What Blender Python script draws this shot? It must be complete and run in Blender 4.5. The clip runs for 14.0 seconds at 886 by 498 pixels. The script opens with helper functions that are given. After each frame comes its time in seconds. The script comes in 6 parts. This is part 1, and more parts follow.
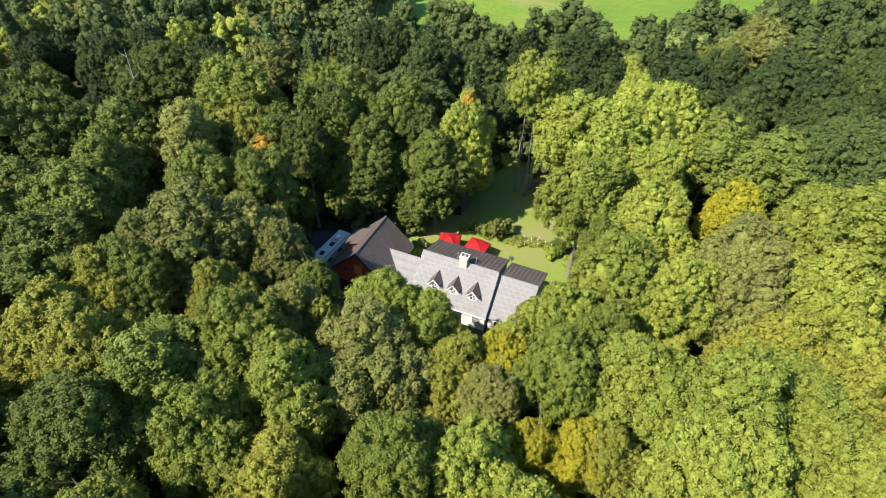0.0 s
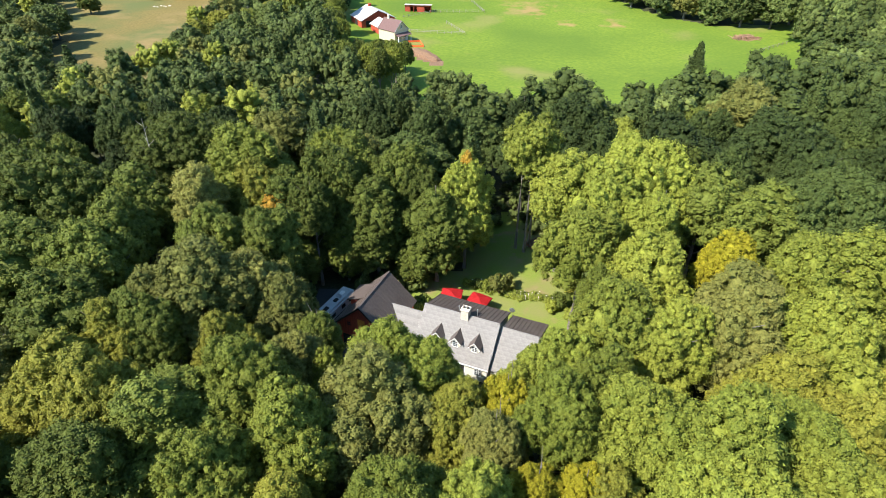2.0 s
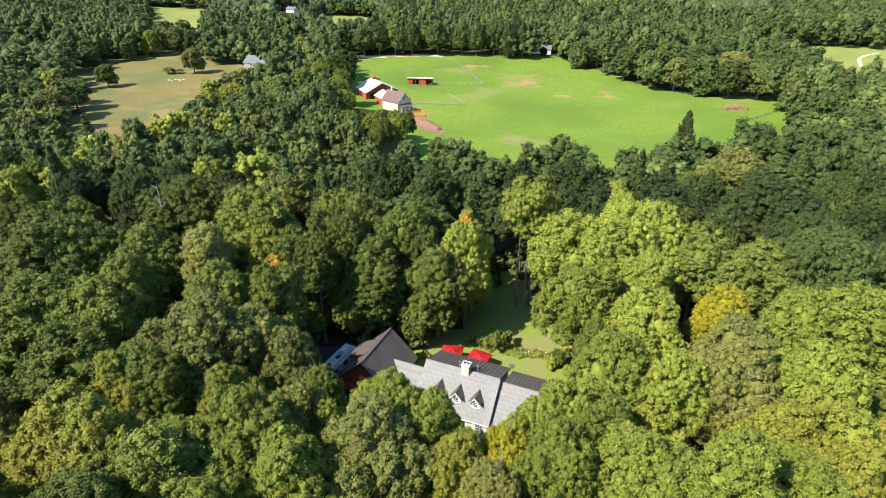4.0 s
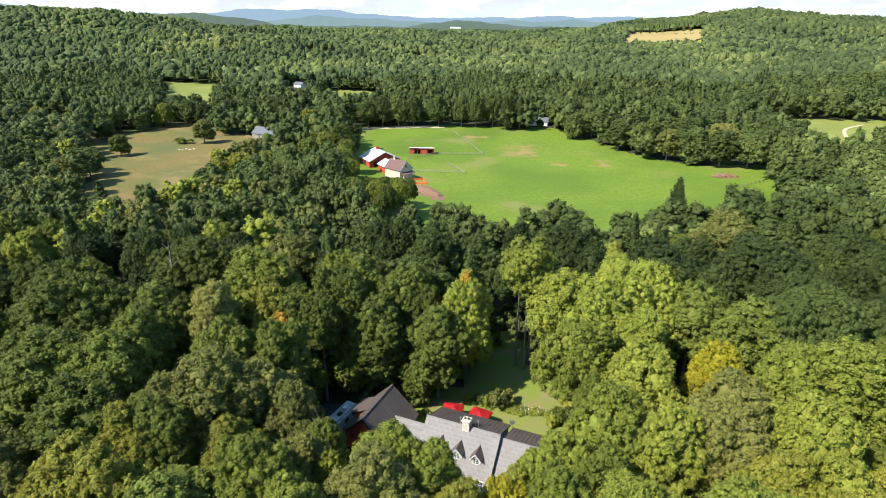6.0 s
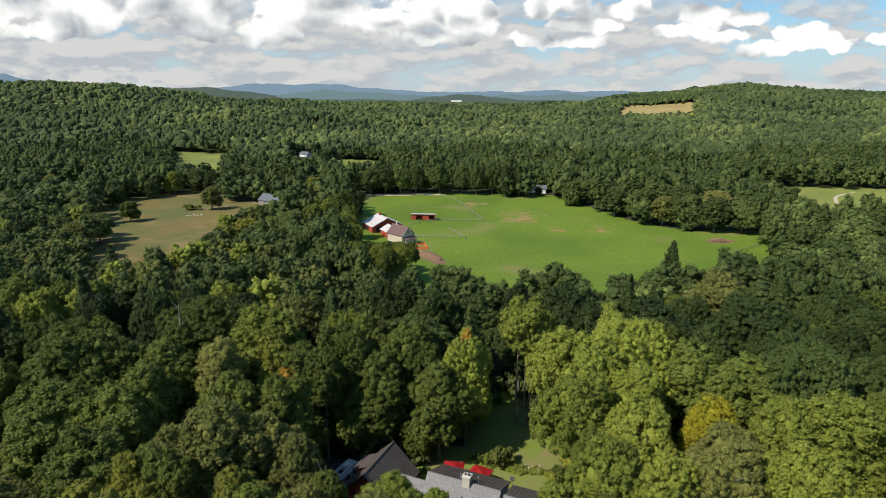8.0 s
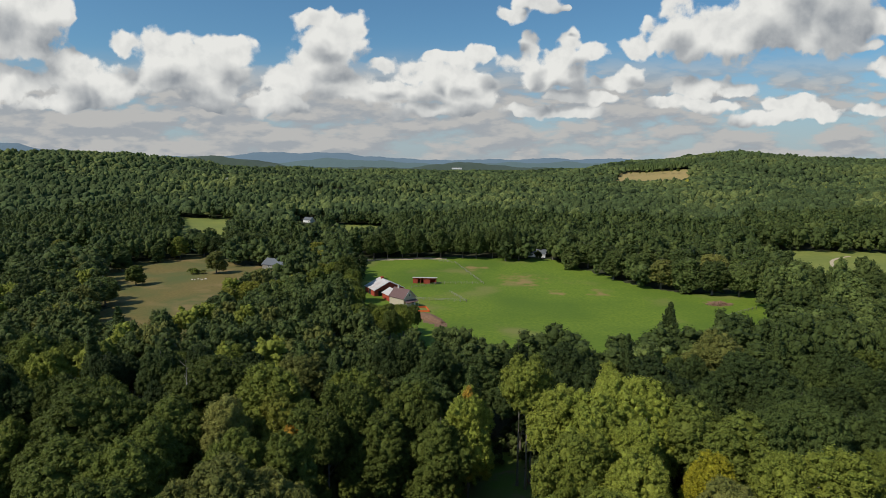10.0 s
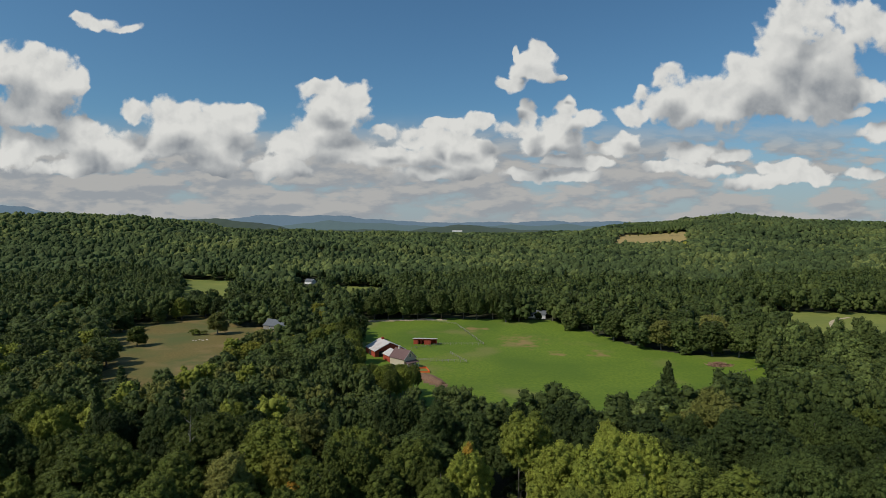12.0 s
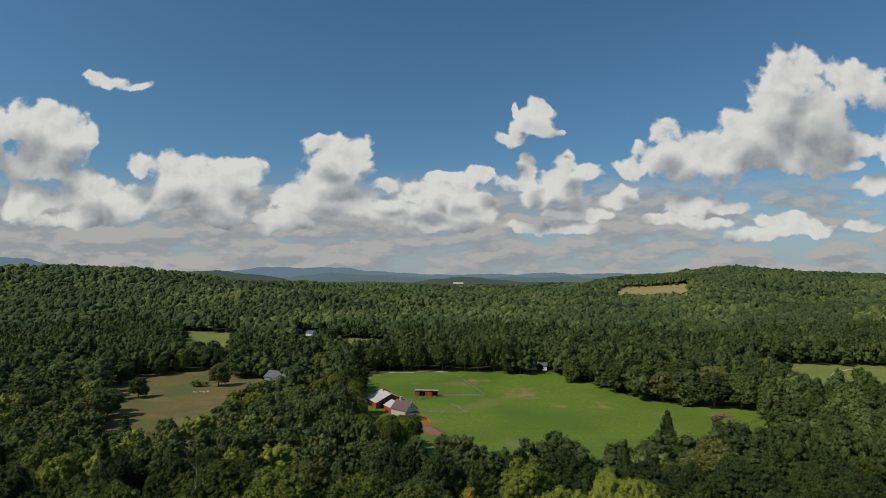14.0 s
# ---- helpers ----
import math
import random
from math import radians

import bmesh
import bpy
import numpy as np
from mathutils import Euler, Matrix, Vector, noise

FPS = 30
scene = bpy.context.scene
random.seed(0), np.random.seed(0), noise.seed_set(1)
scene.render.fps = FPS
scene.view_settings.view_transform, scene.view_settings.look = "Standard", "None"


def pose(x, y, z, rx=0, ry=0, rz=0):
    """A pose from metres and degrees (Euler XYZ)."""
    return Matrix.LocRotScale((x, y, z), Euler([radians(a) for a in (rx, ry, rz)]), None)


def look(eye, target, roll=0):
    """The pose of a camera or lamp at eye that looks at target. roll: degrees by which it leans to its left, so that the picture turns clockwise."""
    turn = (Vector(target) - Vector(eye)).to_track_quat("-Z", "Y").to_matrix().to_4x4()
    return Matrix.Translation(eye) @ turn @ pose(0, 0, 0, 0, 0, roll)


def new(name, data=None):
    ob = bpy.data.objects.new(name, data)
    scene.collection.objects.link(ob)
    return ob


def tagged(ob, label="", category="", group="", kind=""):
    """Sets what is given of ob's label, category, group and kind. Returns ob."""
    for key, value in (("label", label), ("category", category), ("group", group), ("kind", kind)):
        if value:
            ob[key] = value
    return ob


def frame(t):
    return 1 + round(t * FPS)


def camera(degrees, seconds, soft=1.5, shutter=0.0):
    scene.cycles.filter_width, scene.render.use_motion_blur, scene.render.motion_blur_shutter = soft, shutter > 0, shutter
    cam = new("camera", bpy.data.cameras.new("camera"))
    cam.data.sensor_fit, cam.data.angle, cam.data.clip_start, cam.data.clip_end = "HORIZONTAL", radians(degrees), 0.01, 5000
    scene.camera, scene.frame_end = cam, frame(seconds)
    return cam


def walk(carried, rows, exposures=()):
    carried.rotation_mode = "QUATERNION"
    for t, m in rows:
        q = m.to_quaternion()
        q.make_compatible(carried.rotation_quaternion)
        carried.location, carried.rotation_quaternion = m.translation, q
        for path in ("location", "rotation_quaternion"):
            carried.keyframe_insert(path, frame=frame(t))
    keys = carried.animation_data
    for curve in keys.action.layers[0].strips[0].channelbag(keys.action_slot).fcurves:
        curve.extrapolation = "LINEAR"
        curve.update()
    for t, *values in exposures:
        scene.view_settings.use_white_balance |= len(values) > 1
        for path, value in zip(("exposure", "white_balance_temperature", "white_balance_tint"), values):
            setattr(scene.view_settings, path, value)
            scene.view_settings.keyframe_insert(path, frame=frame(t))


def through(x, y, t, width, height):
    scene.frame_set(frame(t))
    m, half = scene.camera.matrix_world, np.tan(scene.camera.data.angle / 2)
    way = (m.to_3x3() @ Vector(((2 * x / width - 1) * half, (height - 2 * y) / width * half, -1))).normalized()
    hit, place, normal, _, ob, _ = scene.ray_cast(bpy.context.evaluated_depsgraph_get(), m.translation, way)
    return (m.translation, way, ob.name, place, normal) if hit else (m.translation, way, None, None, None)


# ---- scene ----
cam = camera(74.7, 14.0, soft=0.6)
PATH = [
    (0, (-0.411, 6.5, 57.246), (-0.409, 8.011, 55.937), 1.6),
    (0.5, (-0.325, 6.046, 57.21), (-0.329, 7.592, 55.942), 1.1),
    (1, (-0.186, 5.475, 57.122), (-0.194, 7.057, 55.899), 0.8),
    (1.5, (-0.02, 4.738, 56.978), (-0.034, 6.357, 55.805), 0.6),
    (2, (0.097, 4.005, 56.888), (0.078, 5.658, 55.763), 0.3),
    (2.5, (0.112, 3.374, 56.912), (0.093, 5.058, 55.834), 0.3),
    (3, (0.185, 2.745, 56.991), (0.163, 4.459, 55.96), 0.2),
    (5.5, (0.188, -0.992, 57.174), (0.16, 0.852, 56.399), 0.2),
    (6, (0.175, -1.891, 57.174), (0.146, -0.026, 56.453), 0.2),
    (6.5, (0.196, -2.817, 57.187), (0.165, -0.932, 56.52), 0.2),
    (7, (0.228, -3.796, 57.207), (0.196, -1.893, 56.593), 0.2),
    (7.5, (0.291, -4.794, 57.229), (0.257, -2.874, 56.67), 0.2),
    (8, (0.312, -5.785, 57.23), (0.277, -3.85, 56.727), 0.2),
    (10.5, (0.243, -10.739, 57.215), (0.203, -8.752, 56.985), 0.1),
    (11, (0.26, -11.774, 57.183), (0.22, -9.782, 57.006), 0.1),
    (11.5, (0.334, -12.873, 57.125), (0.293, -10.877, 57.0), 0.1),
    (12, (0.364, -14.01, 57.057), (0.322, -12.012, 56.986), 0.1),
    (12.5, (0.341, -15.186, 56.99), (0.298, -13.186, 56.972), 0.1),
    (13, (0.356, -16.425, 56.889), (0.312, -14.426, 56.925), 0.1),
    (13.5, (0.419, -17.713, 56.79), (0.373, -15.715, 56.871), 0.1),
    (14, (0.387, -19.145, 56.679), (0.341, -17.149, 56.787), 0.1),
]
walk(cam, [(t, look(eye, target, roll)) for t, eye, target, roll in PATH],
     exposures=[(0.0, 0.90), (3.0, 0.88), (5.5, 0.76), (6.5, 0.44), (7.5, 0.03), (8.0, -0.18), (11.0, -0.80), (14.0, -0.96)])

# ---- world, sun ----
SUN_AZ = Vector((-0.87, -0.50, 0.0)).normalized()
SUN_EL = radians(47)
SUN_DIR = Vector((SUN_AZ.x * math.cos(SUN_EL), SUN_AZ.y * math.cos(SUN_EL), math.sin(SUN_EL)))

sun_data = bpy.data.lights.new("sun", "SUN")
sun_data.energy, sun_data.angle, sun_data.color = 5.6, radians(0.6), (1.0, 0.95, 0.86)
sun = new("sun", sun_data)
sun.matrix_world = look((0, 0, 300), Vector((0, 0, 300)) - SUN_DIR)

world = bpy.data.worlds.new("world")
scene.world = world
world.use_nodes = True
wt = world.node_tree
wt.nodes.clear()


def wnode(kind, **settings):
    n = wt.nodes.new(kind)
    for k, v in settings.items():
        if k == "op":
            n.operation = v
        elif k == "clamp":
            n.use_clamp = v
    return n


def plug(sock, value):
    if isinstance(value, bpy.types.NodeSocket):
        wt.links.new(value, sock)
    else:
        sock.default_value = value


def wmath(op, a, b=0.0, c=0.0, clamp=False):
    n = wnode("ShaderNodeMath", op=op, clamp=clamp)
    plug(n.inputs[0], a), plug(n.inputs[1], b), plug(n.inputs[2], c)
    return n.outputs[0]


def wvec(op, a, b=(0, 0, 0)):
    n = wnode("ShaderNodeVectorMath", op=op)
    plug(n.inputs[0], a), plug(n.inputs[1], b)
    return n.outputs["Value"] if op == "LENGTH" else n.outputs["Vector"]


def wcombine(x, y, z):
    n = wnode("ShaderNodeCombineXYZ")
    plug(n.inputs[0], x), plug(n.inputs[1], y), plug(n.inputs[2], z)
    return n.outputs[0]


def wnoise(vec, scale, detail, rough=0.55):
    n = wnode("ShaderNodeTexNoise")
    plug(n.inputs["Vector"], vec)
    n.inputs["Scale"].default_value, n.inputs["Detail"].default_value, n.inputs["Roughness"].default_value = scale, detail, rough
    return n


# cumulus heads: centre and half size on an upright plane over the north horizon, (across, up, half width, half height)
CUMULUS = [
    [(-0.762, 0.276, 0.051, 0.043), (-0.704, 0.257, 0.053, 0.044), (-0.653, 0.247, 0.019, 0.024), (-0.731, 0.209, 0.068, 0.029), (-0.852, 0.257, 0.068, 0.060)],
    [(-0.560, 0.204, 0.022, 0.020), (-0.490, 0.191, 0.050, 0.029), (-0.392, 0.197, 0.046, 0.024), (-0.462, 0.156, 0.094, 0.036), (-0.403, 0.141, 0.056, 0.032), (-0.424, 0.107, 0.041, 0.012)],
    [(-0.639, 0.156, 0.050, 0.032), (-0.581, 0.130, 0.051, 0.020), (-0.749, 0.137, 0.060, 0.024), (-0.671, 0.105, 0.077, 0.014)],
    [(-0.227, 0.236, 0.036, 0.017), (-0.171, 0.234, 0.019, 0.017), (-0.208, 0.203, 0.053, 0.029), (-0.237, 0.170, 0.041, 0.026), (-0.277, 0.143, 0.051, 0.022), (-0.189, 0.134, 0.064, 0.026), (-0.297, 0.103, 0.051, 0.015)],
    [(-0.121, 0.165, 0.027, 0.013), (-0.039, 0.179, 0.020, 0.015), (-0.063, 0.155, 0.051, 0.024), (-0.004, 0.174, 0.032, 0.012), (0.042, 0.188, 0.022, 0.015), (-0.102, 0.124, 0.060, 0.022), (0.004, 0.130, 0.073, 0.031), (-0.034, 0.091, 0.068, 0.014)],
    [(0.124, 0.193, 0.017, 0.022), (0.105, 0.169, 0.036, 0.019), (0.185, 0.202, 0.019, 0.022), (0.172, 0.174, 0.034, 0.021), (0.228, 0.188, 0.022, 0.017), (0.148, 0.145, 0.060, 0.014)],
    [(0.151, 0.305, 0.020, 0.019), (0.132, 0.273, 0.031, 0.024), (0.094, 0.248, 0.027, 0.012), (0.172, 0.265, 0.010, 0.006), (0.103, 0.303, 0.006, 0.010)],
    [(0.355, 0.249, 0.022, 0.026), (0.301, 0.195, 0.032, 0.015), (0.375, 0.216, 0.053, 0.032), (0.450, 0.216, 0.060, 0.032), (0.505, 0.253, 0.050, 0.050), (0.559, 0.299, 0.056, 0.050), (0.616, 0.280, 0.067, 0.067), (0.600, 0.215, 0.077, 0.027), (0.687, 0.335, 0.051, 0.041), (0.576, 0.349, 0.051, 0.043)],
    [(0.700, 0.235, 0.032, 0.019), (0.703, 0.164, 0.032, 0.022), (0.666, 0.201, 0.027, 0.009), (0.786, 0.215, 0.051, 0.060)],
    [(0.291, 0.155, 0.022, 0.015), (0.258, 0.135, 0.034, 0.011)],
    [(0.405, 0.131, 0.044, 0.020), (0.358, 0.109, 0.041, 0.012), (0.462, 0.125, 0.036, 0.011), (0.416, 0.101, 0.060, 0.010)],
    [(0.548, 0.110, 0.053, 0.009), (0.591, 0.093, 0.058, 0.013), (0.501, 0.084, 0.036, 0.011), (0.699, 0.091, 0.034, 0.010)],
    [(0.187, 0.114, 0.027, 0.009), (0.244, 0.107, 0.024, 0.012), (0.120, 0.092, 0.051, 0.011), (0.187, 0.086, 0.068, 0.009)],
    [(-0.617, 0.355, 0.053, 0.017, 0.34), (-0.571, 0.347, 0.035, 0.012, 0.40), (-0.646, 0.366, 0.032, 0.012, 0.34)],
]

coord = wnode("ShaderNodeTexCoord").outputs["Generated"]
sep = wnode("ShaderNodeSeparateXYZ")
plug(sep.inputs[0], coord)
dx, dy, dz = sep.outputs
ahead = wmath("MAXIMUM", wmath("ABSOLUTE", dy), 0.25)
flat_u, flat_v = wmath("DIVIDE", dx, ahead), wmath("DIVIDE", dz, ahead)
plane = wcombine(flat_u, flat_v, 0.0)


def billows(vec, bent):
    """The small-scale billowing of cloud tops."""
    fbm = wnoise(vec, 11.0, 10.0, 0.64).outputs["Fac"]
    vor = wnode("ShaderNodeTexVoronoi")
    vor.feature = "SMOOTH_F1"
    plug(vor.inputs["Vector"], bent)
    vor.inputs["Scale"].default_value, vor.inputs["Detail"].default_value = 22.0, 2.0
    puffs = wmath("SUBTRACT", 0.45, vor.outputs["Distance"])
    return wmath("ADD", wmath("MULTIPLY", wmath("SUBTRACT", fbm, 0.5), 1.5), wmath("MULTIPLY", puffs, 0.75))


def bend(vec):
    shift = wvec("SCALE", wvec("SUBTRACT", wnoise(vec, 14.0, 3.0).outputs["Color"], (0.5, 0.5, 0.5)))
    shift.node.inputs["Scale"].default_value = 0.055
    return wvec("MULTIPLY", wvec("ADD", vec, shift), (1, 1, 0))


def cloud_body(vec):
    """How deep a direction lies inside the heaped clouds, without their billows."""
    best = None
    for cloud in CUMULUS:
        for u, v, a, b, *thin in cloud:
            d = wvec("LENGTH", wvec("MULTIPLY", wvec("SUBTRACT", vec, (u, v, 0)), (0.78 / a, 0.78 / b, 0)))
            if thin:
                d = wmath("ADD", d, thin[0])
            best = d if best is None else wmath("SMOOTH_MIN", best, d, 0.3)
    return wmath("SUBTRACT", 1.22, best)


def ramp(value, lo, hi):
    n = wnode("ShaderNodeMapRange")
    n.interpolation_type = "SMOOTHSTEP"
    plug(n.inputs["Value"], value)
    n.inputs["From Min"].default_value, n.inputs["From Max"].default_value = lo, hi
    return n.outputs["Result"]


def blend(fac, a, b):
    n = wt.nodes.new("ShaderNodeMix")
    n.data_type = "RGBA"
    plug(n.inputs["Factor"], fac), plug(n.inputs["A"], a), plug(n.inputs["B"], b)
    return n.outputs["Result"]


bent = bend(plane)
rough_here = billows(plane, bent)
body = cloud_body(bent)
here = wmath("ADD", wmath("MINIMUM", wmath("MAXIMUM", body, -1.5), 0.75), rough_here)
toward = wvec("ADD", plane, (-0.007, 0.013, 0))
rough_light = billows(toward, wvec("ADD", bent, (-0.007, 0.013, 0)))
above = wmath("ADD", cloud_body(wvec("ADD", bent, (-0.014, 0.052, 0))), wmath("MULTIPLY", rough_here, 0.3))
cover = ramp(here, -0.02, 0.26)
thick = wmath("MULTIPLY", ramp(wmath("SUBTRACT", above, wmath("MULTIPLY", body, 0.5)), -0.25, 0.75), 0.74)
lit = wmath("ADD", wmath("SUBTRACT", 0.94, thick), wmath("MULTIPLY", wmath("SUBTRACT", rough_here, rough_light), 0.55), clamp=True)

# the flat layers of far cloud, over the horizon
layer = wcombine(wmath("MULTIPLY", flat_u, 1.9), wmath("MULTIPLY", flat_v, 5.6), 0.3)


def low_field(vec):
    soft = wnoise(vec, 4.2, 8.0, 0.6).outputs["Fac"]
    vor = wnode("ShaderNodeTexVoronoi")
    vor.feature = "SMOOTH_F1"
    plug(vor.inputs["Vector"], wvec("ADD", vec, wvec("MULTIPLY", wnoise(vec, 16.0, 3.0).outputs["Color"], (0.07, 0.07, 0))))
    vor.inputs["Scale"].default_value, vor.inputs["Detail"].default_value = 7.0, 2.0
    return wmath("ADD", soft, wmath("MULTIPLY", wmath("SUBTRACT", 0.45, vor.outputs["Distance"]), 0.55))


low_noise = low_field(layer)
low_shift = low_field(wvec("ADD", layer, (-0.02, 0.07, 0)))
fade = wmath("SUBTRACT", 1.0, ramp(flat_v, 0.115, 0.20))
low_cover = wmath("MULTIPLY", ramp(wmath("SUBTRACT", wmath("ADD", low_noise, wmath("MULTIPLY", fade, 0.07)), wmath("MULTIPLY", flat_u, 0.16)), 0.16, 0.40), fade)
low_lit = ramp(wmath("SUBTRACT", low_noise, low_shift), -0.13, 0.13)
veil = wmath("MULTIPLY", wmath("SUBTRACT", 1.0, ramp(flat_v, 0.0, 0.22)), 0.74)

sky = wt.nodes.new("ShaderNodeTexSky")
sky.sky_type, sky.sun_disc = "NISHITA", False
sky.sun_elevation, sky.sun_rotation = SUN_EL, math.atan2(SUN_AZ.x, SUN_AZ.y)
sky.altitude, sky.dust_density, sky.ozone_density = 300, 1.2, 1.6
SKY = 0.134
blue = wvec("SCALE", sky.outputs["Color"])
blue.node.inputs["Scale"].default_value = SKY
blue = wvec("MULTIPLY", blue, (0.68, 1.05, 1.20))
sky_col = blend(veil, blue, (0.66, 0.74, 0.82, 1))
low_col = blend(low_lit, (0.56, 0.605, 0.65, 1), (0.77, 0.77, 0.755, 1))
sky_col = blend(low_cover, sky_col, low_col)
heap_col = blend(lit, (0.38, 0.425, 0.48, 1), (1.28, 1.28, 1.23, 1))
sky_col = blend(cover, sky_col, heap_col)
back = wnode("ShaderNodeBackground")
plug(back.inputs["Color"], sky_col)
back.inputs["Strength"].default_value = 1.0
plug(wnode("ShaderNodeOutputWorld").inputs["Surface"], back.outputs[0])
world.cycles.sampling_method, world.cycles.sample_map_resolution = "MANUAL", 512


# ---- materials ----
def material(name, rough=0.8, metal=0.0, spec=0.3):
    m = bpy.data.materials.new(name)
    m.use_nodes = True
    m.node_tree.nodes["Principled BSDF"].inputs["Roughness"].default_value = rough
    m.node_tree.nodes["Principled BSDF"].inputs["Metallic"].default_value = metal
    m.node_tree.nodes["Principled BSDF"].inputs["Specular IOR Level"].default_value = spec
    return m


def rgb(c):
    return (*c, 1.0)


def noisy(name, dark, light, scale=1.0, rough=0.85, metal=0.0, bump=0.3, big=0.12, stain=None, stain_amount=0.4, spec=0.3, vary=0.0, stretch=(1, 1, 1), patch=None, patch_scale=0.05):
    """Two scales of colour noise on object coordinates, a stain, a bump, and a shift from piece to piece."""
    m = material(name, rough, metal, spec)
    t, bsdf = m.node_tree, m.node_tree.nodes["Principled BSDF"]
    tc, mp = t.nodes.new("ShaderNodeTexCoord"), t.nodes.new("ShaderNodeMapping")
    mp.inputs["Scale"].default_value = stretch
    t.links.new(tc.outputs["Object"], mp.inputs["Vector"])
    fine, broad = t.nodes.new("ShaderNodeTexNoise"), t.nodes.new("ShaderNodeTexNoise")
    fine.inputs["Scale"].default_value, fine.inputs["Detail"].default_value = scale * 4, 7
    broad.inputs["Scale"].default_value, broad.inputs["Detail"].default_value = big, 4
    t.links.new(mp.outputs[0], fine.inputs["Vector"]), t.links.new(mp.outputs[0], broad.inputs["Vector"])
    r = t.nodes.new("ShaderNodeValToRGB")
    r.color_ramp.elements[0].position, r.color_ramp.elements[1].position = 0.3, 0.7
    r.color_ramp.elements[0].color, r.color_ramp.elements[1].color = rgb(dark), rgb(light)
    t.links.new(fine.outputs["Fac"], r.inputs["Fac"])
    col = r.outputs["Color"]
    if stain:
        mx, rr = t.nodes.new("ShaderNodeMix"), t.nodes.new("ShaderNodeMapRange")
        mx.data_type = "RGBA"
        rr.inputs["From Min"].default_value, rr.inputs["From Max"].default_value, rr.inputs["To Max"].default_value = 0.42, 0.66, stain_amount
        t.links.new(broad.outputs["Fac"], rr.inputs["Value"]), t.links.new(rr.outputs["Result"], mx.inputs["Factor"])
        t.links.new(col, mx.inputs["A"])
        mx.inputs["B"].default_value = rgb(stain)
        col = mx.outputs["Result"]
    if patch:
        spot, mx, rr = t.nodes.new("ShaderNodeTexNoise"), t.nodes.new("ShaderNodeMix"), t.nodes.new("ShaderNodeMapRange")
        spot.inputs["Scale"].default_value, spot.inputs["Detail"].default_value = patch_scale, 6
        mx.data_type = "RGBA"
        rr.inputs["From Min"].default_value, rr.inputs["From Max"].default_value, rr.inputs["To Max"].default_value = 0.56, 0.70, 0.85
        t.links.new(mp.outputs[0], spot.inputs["Vector"]), t.links.new(spot.outputs["Fac"], rr.inputs["Value"])
        t.links.new(rr.outputs["Result"], mx.inputs["Factor"]), t.links.new(col, mx.inputs["A"])
        mx.inputs["B"].default_value = rgb(patch)
        col = mx.outputs["Result"]
    if vary:
        oi, hv, rr = t.nodes.new("ShaderNodeObjectInfo"), t.nodes.new("ShaderNodeHueSaturation"), t.nodes.new("ShaderNodeMapRange")
        rr.inputs["To Min"].default_value, rr.inputs["To Max"].default_value = 1 - vary, 1 + vary
        t.links.new(oi.outputs["Random"], rr.inputs["Value"]), t.links.new(rr.outputs["Result"], hv.inputs["Value"])
        t.links.new(col, hv.inputs["Color"])
        col = hv.outputs["Color"]
    t.links.new(col, bsdf.inputs["Base Color"])
    if bump:
        bp = t.nodes.new("ShaderNodeBump")
        bp.inputs["Strength"].default_value, bp.inputs["Distance"].default_value = bump, 0.05
        t.links.new(fine.outputs["Fac"], bp.inputs["Height"]), t.links.new(bp.outputs["Normal"], bsdf.inputs["Normal"])
    return m


